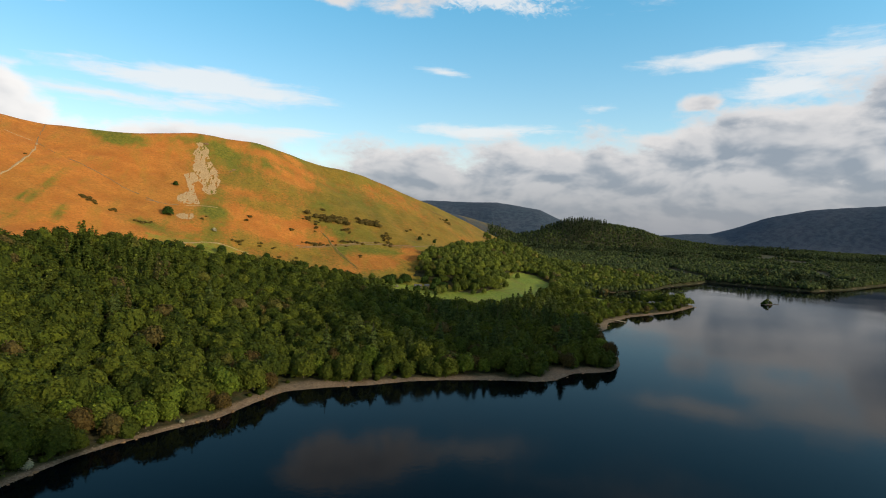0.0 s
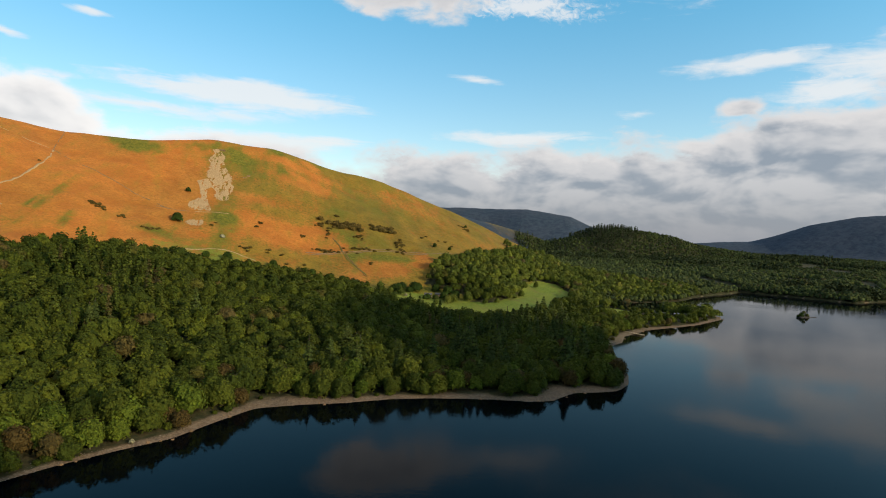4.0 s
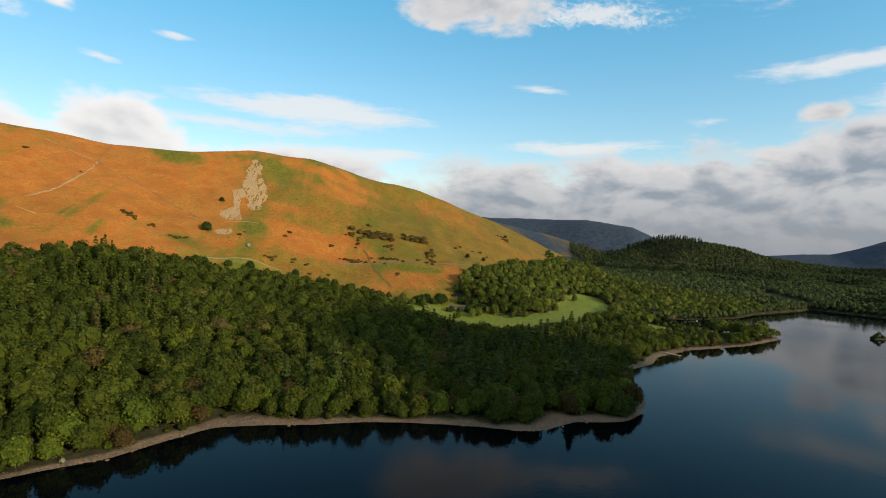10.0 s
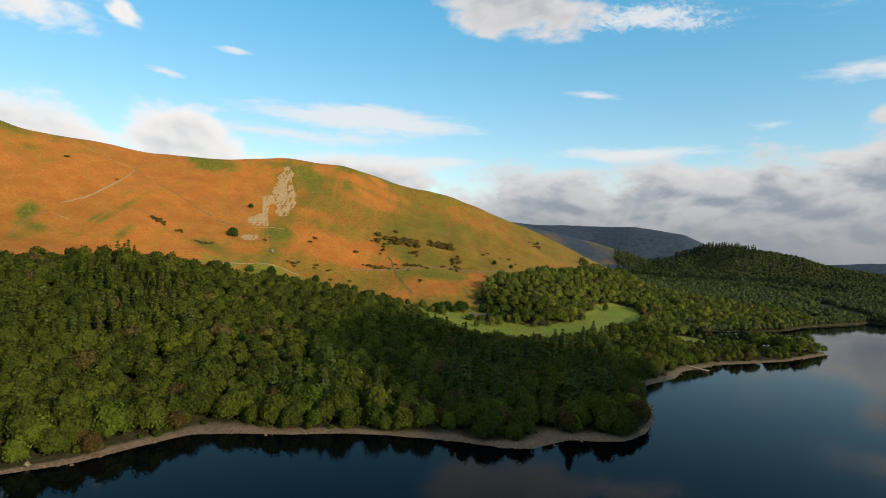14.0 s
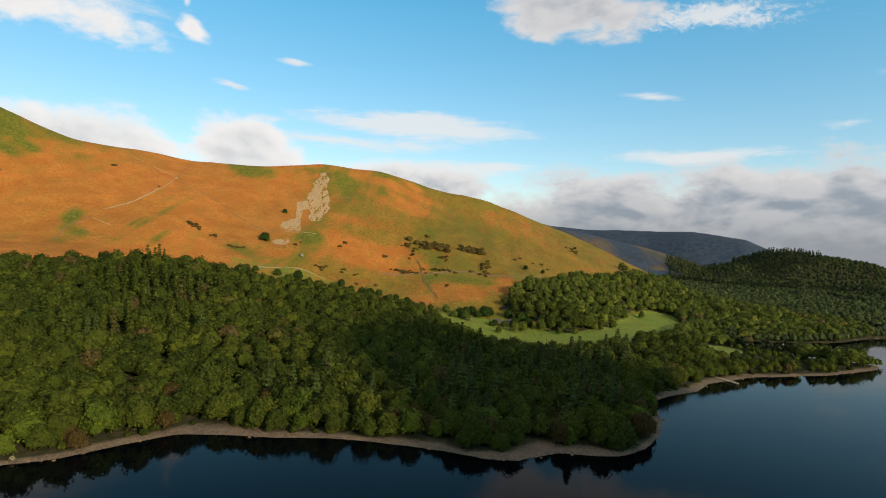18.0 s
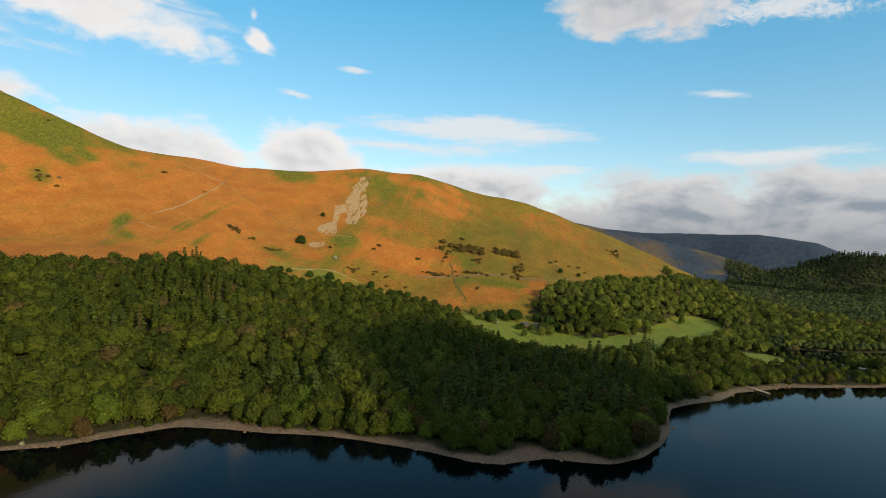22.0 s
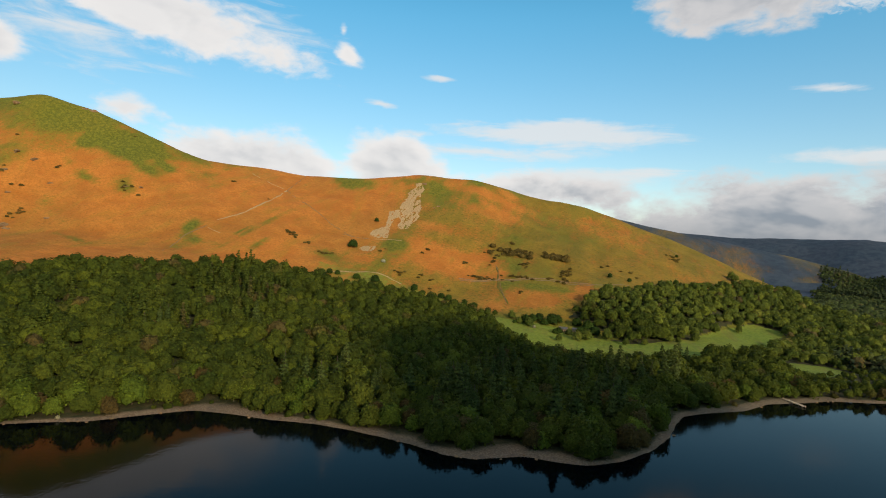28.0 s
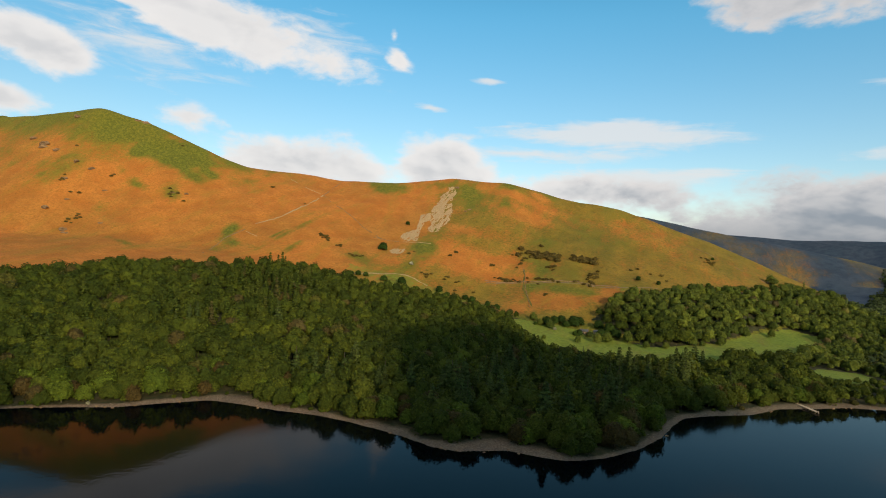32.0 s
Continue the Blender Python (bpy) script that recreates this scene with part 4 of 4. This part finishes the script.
def build_fellside():
    label = "bare pale scree in the eroded gully on the fellside"
    draped("scree", [(-284, 1143), (-274, 1150), (-260, 1130), (-258, 1095), (-266, 1078), (-280, 1077), (-285, 1112), (-279, 1129)], 0.35, 0.8, M_STONE, label, "scree", 3)
    draped("scree", [(-281, 1072), (-270, 1085), (-252, 1079), (-238, 1053), (-231, 1007), (-235, 972), (-246, 962), (-257, 976), (-264, 1015), (-278, 1038)], 0.35, 0.8, M_STONE, label, "scree", 5)
    draped("scree", [(-291, 1018), (-274, 1028), (-264, 1007), (-273, 993), (-266, 961), (-256, 925), (-265, 923), (-280, 977)], 0.35, 0.8, M_STONE, label, "scree", 2)
    draped("scree", [(-294, 941), (-274, 962), (-264, 941), (-268, 920), (-284, 918)], 0.35, 0.8, M_STONE, label, "scree", 3)
    draped("scree", [(-284, 876), (-272, 870), (-260, 878), (-262, 890), (-280, 888)], 0.3, 0.8, M_STONE, label, "scree", 4)
    pale = "pale worn footpath crossing the bracken slope"
    strip("footpath", [(-484, 653), (-503, 717), (-497, 759), (-497, 785)], 1.6, 0.25, M_TRACK, "faint grassy footpath on the lower fellside", "path", 0.5)
    strip("footpath", [(-497, 785), (-486, 820), (-483, 857), (-485, 906), (-491, 954), (-500, 991)], 3.4, 0.3, M_STONE, pale, "path", 0.2)
    strip("footpath", [(-577, 984), (-556, 983), (-532, 984), (-505, 990)], 2.8, 0.3, M_STONE, pale, "path", 0.35)
    strip("footpath", [(-492, 756), (-468, 755)], 1.8, 0.3, M_STONE, pale, "path", 0.2)
    strip("footpath", [(-500, 991), (-510, 1030), (-520, 1095)], 1.8, 0.25, M_TRACK, "faint grassy footpath below the ridge", "path", 0.3)
    strip("footpath", [(-278, 914), (-261, 919), (-228, 928)], 1.6, 0.3, M_STONE, pale, "path")
    strip("farm_track", [(-300, 752), (-270, 786), (-242, 807), (-221, 812), (-201, 808), (-178, 800)], 3.0, 0.25, M_STONE, "pale gravel farm track above the wood", "track")
    strip("farm_track", [(-105, 864), (-60, 880), (6, 898), (48, 901), (90, 898), (150, 940)], 2.4, 0.25, M_TRACK, "rough brown track along the foot of the fell", "track", 0.15)
    wall = "tumbled drystone wall running down the bracken slope"
    strip("stone_wall", [(-500, 989), (-456, 967), (-413, 948), (-369, 924), (-328, 907), (-312, 900)], 1.1, 0.7, M_TRACK, wall, "wall", 0.4, "")
    strip("stone_wall", [(-330, 900), (-300, 905), (-284, 912)], 1.0, 0.5, M_TRACK, wall, "wall", 0.2, "")
    strip("stone_wall", [(-67, 945), (-54, 912), (-42, 867), (-20, 806)], 1.1, 0.7, M_CRAG, wall, "wall", 0.38, "")
    strip("stone_wall", [(-108, 868), (-60, 884), (6, 902), (48, 905), (95, 902)], 1.4, 1.0, M_CRAG, "mossy drystone wall beside the track", "wall", 0.15, "")
    strip("stone_wall", [(190, 1210), (225, 1190), (262, 1170), (330, 1140)], 1.2, 0.9, M_CRAG, wall, "wall", 0.6, "")
    strip("drainage_gully", [(-18, 812), (-44, 862), (-60, 930)], 4.0, 0.15, M_MOSS, "green rushy gully beside the wall", "gully", 0.1)


def rock_mesh(rng, name, rx, ry, rz, mat, cuts=3, rough=0.35):
    bm = bmesh.new()
    bmesh.ops.create_icosphere(bm, subdivisions=cuts, radius=1)
    off = Vector(rng.uniform(-50, 50, 3))
    for v in bm.verts:
        k = 1 + rough * noise.noise(v.co * 1.3 + off) + rough * 0.5 * noise.noise(v.co * 3.1 + off)
        v.co = Vector((v.co.x * rx * k, v.co.y * ry * k, v.co.z * rz * k))
    me = bpy.data.meshes.new(name)
    bm.to_mesh(me)
    bm.free()
    me.materials.append(mat)
    return me


def build_crags():
    rng = np.random.RandomState(5)
    kinds = [rock_mesh(rng, "crag", 7, 4, 2.6, M_CRAG, 4, 0.6) for _ in range(4)]
    spots = [(-910, 696, 1.6), (-900, 690, 1.2), (-819, 693, 1.0), (-790, 701, 0.9), (-770, 611, 1.1), (-711, 603, 1.2), (-700, 598, 0.8), (-828, 836, 1.1),
             (-838, 828, 0.9), (-916, 762, 1.2), (-946, 701, 1.2), (-867, 691, 1.0), (-640, 770, 0.7), (-655, 754, 0.6), (-212, 1080, 0.7), (-218, 1068, 0.5), (-268, 1150, 0.9),
             (-760, 640, 0.6), (-800, 660, 0.7), (-740, 690, 0.5), (-680, 640, 0.6)]
    for i, (x, y, s) in enumerate(spots):
        s *= 1.15
        ob = tagged(new("rock_outcrop", kinds[i % 4]), "brown rock outcrop breaking through the fell turf", "rock", "fellside crags")
        ob.matrix_basis = pose(x, y, float(ground_z(x, y)) - 1.7 * s, 0, 0, rng.uniform(0, 360)) @ Matrix.Diagonal((s, s, s, 1))


def bush_mesh(rng, name, radius, height, count, size, mat, lobes=6):
    return leafy(name, lumpy_crown(rng, radius, -0.25 * height, height, 2, count // 2, size, 0.34, lobes), mat)


def put_bush(me, name, label, x, y, s, group="", category="bush", turn=0.0, flat=1.0):
    ob = tagged(new(name, me), label, category, group)
    ob.matrix_basis = pose(x, y, float(ground_z(x, y)) - 0.1, 0, 0, turn) @ Matrix.Diagonal((s, s, s * flat, 1))
    return ob


def build_bushes():
    rng = np.random.RandomState(8)
    lone = tree_kind("lone_tree", "broad dark green tree alone on the bracken slope", "tree",
                     leafy("crown", lumpy_crown(rng, 9.5, -1.0, 15.5, 3, 500, 1.0, 0.28, 14), M_DARKLEAF), trunk_mesh("trunk", rng, 7, 0.5, 5), "fellside trees")
    lone.matrix_basis = pose(-295, 871, float(ground_z(-295, 871)) - 0.3)
    for x, y, s in [(-298, 973, 0.52), (-280, 764, 0.62), (-270, 770, 0.55), (-288, 758, 0.5), (-241, 775, 0.72), (-214, 782, 0.8), (-154, 788, 0.7), (-138, 779, 0.62), (-112, 786, 0.66), (-100, 783, 0.72),
                    (-75, 778, 0.6), (-59, 770, 0.66), (-38, 764, 0.6), (240, 1158, 0.4), (120, 952, 0.5), (150, 958, 0.45), (225, 1010, 0.6), (2, 744, 0.35), (14, 758, 0.85), (22, 770, 0.75), (30, 779, 0.8), (38, 768, 0.7), (47, 775, 1.0), (54, 782, 0.8), (60, 741, 0.6), (72, 744, 0.55), (86, 748, 0.8), (55, 738, 0.45), (95, 762, 1.0), (104, 752, 0.85), (80, 775, 0.8)]:
        ob = copy_thing(lone, Matrix())
        ob.matrix_basis = pose(x, y, float(ground_z(x, y)) - 0.3, 0, 0, rng.uniform(0, 360)) @ Matrix.Diagonal((s, s, s * rng.uniform(0.9, 1.15), 1))
        ob["label"] = "green tree standing in pasture above the wood"
    young = tree_kind("field_tree", "rounded green tree at the edge of the field", "tree",
                      leafy("crown", lumpy_crown(rng, 8.0, -0.5, 15.0, 3, 420, 1.0, 0.26, 12), M_VALLEY), trunk_mesh("trunk", rng, 7, 0.4, 5), "field trees")
    for k, (x, y, s) in enumerate([(63, 705, 0.6), (84, 722, 0.85), (95, 731, 1.0), (119, 738, 0.9), (141, 724, 0.55), (194, 766, 0.85), (265, 876, 0.85), (21, 744, 0.8), (-5, 763, 0.75),
                                   (26, 680, 0.4), (7, 748, 0.7), (228, 800, 0.8), (163, 735, 0.6), (300, 905, 0.7), (205, 772, 0.5)]):
        ob = young if k == 0 else copy_thing(young, Matrix())
        ob.matrix_basis = pose(x, y, float(ground_z(x, y)) - 0.3, 0, 0, rng.uniform(0, 360)) @ Matrix.Diagonal((s, s * rng.uniform(0.85, 1.15), s * rng.uniform(0.85, 1.3), 1))
    may = bush_mesh(rng, "hawthorn_bush", 4.0, 6.0, 380, 0.9, [M_BLOSSOM], 7)
    put_bush(may, "hawthorn_bush", "hawthorn bush white with blossom on the fellside", -228, 845, 1.0, "hawthorns")
    put_bush(may, "hawthorn_bush", "white blossoming hawthorn low on the lake shore", -204, 275, 0.42, "hawthorns", turn=50)
    put_bush(may, "hawthorn_bush", "white blossoming hawthorn low on the lake shore", -261, 228, 0.75, "hawthorns", turn=140)
    put_bush(may, "hawthorn_bush", "hawthorn bush white with blossom beside the pasture", -118, 776, 0.5, "hawthorns", turn=90)
    put_bush(may, "hawthorn_bush", "hawthorn bush white with blossom beside the pasture", 28, 742, 0.7, "hawthorns", turn=120)
    put_bush(may, "hawthorn_bush", "hawthorn bush white with blossom near the inlet", 402, 742, 0.7, "hawthorns", turn=190)
    put_bush(may, "hawthorn_bush", "hawthorn bush white with blossom near the inlet", 430, 728, 0.6, "hawthorns", turn=260)
    gorse = [bush_mesh(rng, "gorse_bush", 3.2, 3.2, 260, 0.8, M_GORSE, 5) for _ in range(4)]
    # dark gorse thickets on the fell: centre, half widths, count
    n = 0
    for x, y, rx, ry, count in [(-35, 985, 26, 9, 58), (-58, 992, 9, 7, 10), (28, 990, 24, 8, 38), (-83, 978, 11, 8, 12), (52, 928, 9, 18, 20), (-16, 948, 12, 8, 8), (-70, 940, 5, 26, 10),
                                (-75, 886, 34, 3, 18), (-18, 902, 30, 3, 16), (44, 905, 16, 6, 10), (-392, 832, 14, 4, 14), (-180, 919, 6, 6, 3), (-113, 921, 5, 4, 3), (-191, 831, 10, 7, 6), (-166, 843, 6, 5, 3),
                                (-9, 848, 4, 4, 2), (-50, 1019, 6, 4, 3), (-359, 834, 5, 5, 4), (-320, 821, 8, 7, 6), (232, 1136, 12, 8, 10), (-759, 720, 4, 4, 2), (-847, 714, 3, 3, 1), (-802, 657, 7, 6, 4),
                                (-765, 653, 6, 5, 3), (-736, 844, 4, 4, 1), (-569, 915, 4, 4, 2), (-492, 910, 3, 3, 1), (-650, 755, 14, 6, 7), (-720, 620, 14, 7, 7), (95, 990, 30, 20, 3), (150, 1010, 30, 20, 3), (-140, 830, 40, 16, 4), (-230, 890, 40, 20, 2)]:
        for _ in range(count):
            px, py = x + rng.normal() * rx * 0.5, y + rng.normal() * ry * 0.75
            put_bush(gorse[n % 4], "gorse_bush", "dark brown-green gorse bush on the fellside", px, py, rng.uniform(0.75, 1.35) * (1.8 if count > 30 else 1.1), "gorse thickets", turn=rng.uniform(0, 360), flat=0.95 if count > 30 else 0.7)
            n += 1


def build_shore():
    rng = np.random.RandomState(21)
    line = resample([(x, y) for x, y in LAKE], 1.0)
    kinds = [rock_mesh(rng, "boulder", 1.0, 0.8, 0.55, M_CRAG, 2, 0.5) for _ in range(4)]
    pick = rng.choice(len(line), 150, replace=False)
    for i, k in enumerate(pick):
        x, y = line[k] + rng.normal(size=2) * 1.2
        s = rng.uniform(0.35, 1.3)
        ob = tagged(new("boulder", kinds[i % 4]), "weathered grey-brown boulder at the water's edge", "boulder", "shore boulders")
        ob.matrix_basis = pose(x, y, max(float(ground_z(x, y)), -0.1) + 0.05, 0, 0, rng.uniform(0, 360)) @ Matrix.Diagonal((s, s, s, 1))
    # small stones of the shingle
    v0, f0 = np.array([(-1, -0.7, 0), (0.8, -0.9, 0), (1, 0.6, 0), (-0.7, 0.9, 0), (-0.5, -0.4, 0.6), (0.5, -0.5, 0.7), (0.5, 0.4, 0.55), (-0.4, 0.5, 0.65)], float), \
        np.array([(4, 5, 6, 7), (0, 1, 5, 4), (1, 2, 6, 5), (2, 3, 7, 6), (3, 0, 4, 7)])
    p = line[rng.randint(0, len(line), 6000)] + rng.normal(size=(6000, 2)) * 3.0
    g = ground_z(p[:, 0], p[:, 1])
    ok = (g > -0.2) & (g < 1.4)
    p, g = p[ok], g[ok]
    s, a = rng.uniform(0.12, 0.42, len(p)), rng.uniform(0, 6.28, len(p))
    c, sn = np.cos(a) * s, np.sin(a) * s
    V = np.stack([v0[None, :, 0] * c[:, None] - v0[None, :, 1] * sn[:, None] + p[:, :1], v0[None, :, 0] * sn[:, None] + v0[None, :, 1] * c[:, None] + p[:, 1:],
                  v0[None, :, 2] * s[:, None] + g[:, None]], -1).reshape(-1, 3)
    F = (f0[None] + 8 * np.arange(len(p))[:, None, None]).reshape(-1, 4)
    tagged(new("shingle_stones", mesh_of("shingle_stones", V, F, M_SHINGLE)), "loose grey shingle along the lake shore", "stones", kind="stuff")
    shrub = [bush_mesh(rng, "shore_shrub", 2.6, 3.2, 300, 0.8, M_LEAF, 6) for _ in range(4)]
    n = 0
    for k in range(0, len(line), 5):
        x, y = line[k]
        if not (-330 < x < 510 and y > 120) or rng.uniform() < 0.35:
            continue
        for _ in range(3):
            px, py = x + rng.normal() * 7, y + rng.normal() * 7
            room = float(beach_width(np.array(px), np.array(py)))
            if room * 0.8 < shore_gap(px, py) < room + 6 and ground_z(px, py) > 1.0 and not inside(LAKE + LAKE_FAR, np.array(px), np.array(py)) and n < 280:
                put_bush(shrub[n % 4], "shore_shrub", "low green shrub at the edge of the shore wood", px, py, rng.uniform(0.6, 1.5), "shore shrubs", turn=rng.uniform(0, 360))
                n += 1


# ---- built things ----
def box(a, b):
    (x0, y0, z0), (x1, y1, z1) = a, b
    v = np.array([(x0, y0, z0), (x1, y0, z0), (x1, y1, z0), (x0, y1, z0), (x0, y0, z1), (x1, y0, z1), (x1, y1, z1), (x0, y1, z1)], float)
    return v, np.array([(3, 2, 1, 0), (4, 5, 6, 7), (0, 1, 5, 4), (1, 2, 6, 5), (2, 3, 7, 6), (3, 0, 4, 7)])


def build_jetty():
    a, b = Vector((265.5, 571, 0)), Vector((277.5, 541.5, 0))
    length = (b - a).length
    top = tagged(new("jetty"), "pale weathered timber jetty reaching out over the lake", "jetty")
    top.matrix_basis = Matrix.Translation(a) @ Matrix.Rotation(math.atan2(b.y - a.y, b.x - a.x), 4, "Z")
    plank = mesh_of("plank", *box((0, -1.25, 1.28), (0.46, 1.25, 1.36)), M_TIMBER)
    for i in range(int(length / 0.5)):
        ob = part("plank", plank, top)
        ob.location.x = i * 0.5
    for y in (-1.0, 1.0):
        part("beam", mesh_of("beam", *box((0, y - 0.12, 1.02), (length, y + 0.12, 1.276)), M_TIMBER), top)
    post = mesh_of("post", *limb((0, 0, -3.0), (0, 0, 1.9), 0.16, 0.15, 8), M_TIMBER)
    for i in range(9):
        for y in (-1.42, 1.42):
            ob = part("post", post, top)
            ob.location = (1 + i * (length - 2) / 8, y, 0)
    for y in (-1.42, 1.42):
        part("edge_rail", mesh_of("edge_rail", *box((0, y - 0.06, 1.45), (length, y + 0.06, 1.57)), M_TIMBER), top)


def build_house(name, label, x, y, turn, w, d, h, roof, wall_mat, chimneys=1, rows=1):
    top = tagged(new(name), label, "house")
    top.matrix_basis = pose(x, y, float(ground_z(x, y)) - 0.2, 0, 0, turn)
    wv, wf = box((-w / 2, -d / 2, -1.5), (w / 2, d / 2, h))
    wall = part("wall", mesh_of("wall", wv, wf, wall_mat), top)
    gable = np.array([(-w / 2, -d / 2, h), (-w / 2, d / 2, h), (-w / 2, 0, h + roof), (w / 2, -d / 2, h), (w / 2, d / 2, h), (w / 2, 0, h + roof)])
    part("gable", mesh_of("gable", gable, np.array([(0, 2, 1), (3, 4, 5)]), wall_mat), wall)
    o, t = 0.35, 0.22
    for s in (-1, 1):
        y1, z1 = s * (d / 2 + o), h - o * roof / (d / 2)
        v = np.array([(-w / 2 - o, 0, h + roof), (w / 2 + o, 0, h + roof), (w / 2 + o, y1, z1), (-w / 2 - o, y1, z1)])
        part("roof", mesh_of("roof", np.concatenate([v + (0, 0, 0.02), v + (0, 0, t)]), np.array([(0, 1, 2, 3), (4, 5, 6, 7), (0, 1, 5, 4), (2, 3, 7, 6), (1, 2, 6, 5), (3, 0, 4, 7)]), M_SLATE), top)
    for k in range(chimneys):
        cx = (-w / 2 + 0.8) if k == 0 else (w / 2 - 0.8)
        part("chimney", mesh_of("chimney", *box((cx - 0.45, -0.35, h + roof - 0.8), (cx + 0.45, 0.35, h + roof + 1.1)), M_CRAG), top)
    n = max(2, int(w / 2.6))
    for r in range(rows):
        for i in range(n):
            cx = -w / 2 + w * (i + 0.5) / n
            z0 = 0.9 + 2.6 * r
            if r == 0 and i == n // 2:
                part("door", mesh_of("door", *box((cx - 0.45, -d / 2 - 0.06, 0.2), (cx + 0.45, -d / 2 + 0.05, 2.2)), M_TIMBER), top)
                continue
            frame_ob = part("window", mesh_of("window", *box((cx - 0.55, -d / 2 - 0.05, z0), (cx + 0.55, -d / 2 + 0.05, z0 + 1.3)), M_RENDER), top)
            part("pane", mesh_of("pane", *box((cx - 0.45, -d / 2 - 0.08, z0 + 0.1), (cx + 0.45, -d / 2 + 0.04, z0 + 1.2)), M_GLASS), frame_ob)
    return top


def build_boat():
    """A small open motor boat with a cuddy."""
    top = tagged(new("boat"), "small white motor boat moored in the sheltered inlet", "boat")
    top.matrix_basis = pose(478, 828, 0, 0, 0, 20)
    rings = []
    for u, half, keel, rim in [(-3.2, 1.0, -0.25, 0.75), (-1.5, 1.15, -0.35, 0.75), (0.5, 1.15, -0.35, 0.82), (2.0, 0.8, -0.28, 0.95), (3.1, 0.12, 0.1, 1.1)]:
        rings.append([(u, -half, rim), (u, -half * 0.8, 0.1), (u, 0, keel), (u, half * 0.8, 0.1), (u, half, rim)])
    v = np.array(rings).reshape(-1, 3)
    f = [(i * 5 + j, i * 5 + j + 1, i * 5 + j + 6, i * 5 + j + 5) for i in range(4) for j in range(4)] + [(i * 5, i * 5 + 5, i * 5 + 9, i * 5 + 4) for i in range(4)] + [(0, 4, 3, 1)]
    part("hull", mesh_of("hull", v, np.array(f), M_RENDER), top)
    part("cuddy", mesh_of("cuddy", *box((0.0, -0.75, 0.8), (1.7, 0.75, 1.7)), M_RENDER), top)
    part("windscreen", mesh_of("windscreen", *box((-0.05, -0.65, 1.25), (0.0, 0.65, 1.65)), M_GLASS), top)


def build_islet():
    rng = np.random.RandomState(33)
    ob = tagged(new("islet_rock", rock_mesh(rng, "islet_rock", 13, 6.5, 1.8, M_DARKROCK, 4, 0.5)), "low rocky islet in the lake", "islet")
    ob.matrix_basis = pose(662, 679, 0.1, 0, 0, 15)
    tail = tagged(new("islet_rock", rock_mesh(rng, "islet_rock", 5, 1.4, 0.6, M_DARKROCK, 3, 0.4)), "thin spit of rock off the islet", "islet")
    tail.matrix_basis = pose(678, 676, 0.1, 0, 0, -10)
    scrub = bush_mesh(rng, "islet_shrub", 3.2, 4.2, 260, 0.9, M_DARKLEAF, 6)
    for x, y, z, s in [(655, 677, 0.9, 1.3), (660, 681, 1.2, 1.5), (667, 678, 0.9, 1.25), (651, 679, 0.5, 0.9), (671, 680, 0.5, 0.9)]:
        b = tagged(new("islet_shrub", scrub), "dark green shrub growing on the islet", "bush", "islet shrubs")
        b.matrix_basis = pose(x, y, z, 0, 0, rng.uniform(0, 360)) @ Matrix.Diagonal((s, s, s, 1))
    tree = tree_kind("islet_tree", "small windswept pine on the rocky islet", "tree", leafy("crown", lumpy_crown(rng, 3.6, 4, 9, 2, 160, 0.8, 0.34), M_NEEDLE), trunk_mesh("trunk", rng, 6, 0.25, 3), "")
    tree.matrix_basis = pose(663, 680, 1.4)


build_fellside()
build_crags()
build_bushes()
build_shore()
build_jetty()
build_boat()
build_house("cottage", "grey stone cottage with a slate roof among trees by the field", 64, 756, -8, 11, 6.5, 3.6, 2.4, M_CRAG, 2)
build_house("barn", "small stone barn with a slate roof beside the cottage", 79, 760, -20, 7, 5, 3.0, 2.0, M_STONE, 0)
build_house("white_house", "white rendered house among far lakeside trees", 778, 1098, -25, 13, 7, 5.4, 2.8, M_RENDER, 2, 2)
build_house("boathouse", "brown timber boathouse at the far shore", 694, 966, -30, 12, 7, 2.8, 1.6, M_TIMBER, 0)
build_islet()
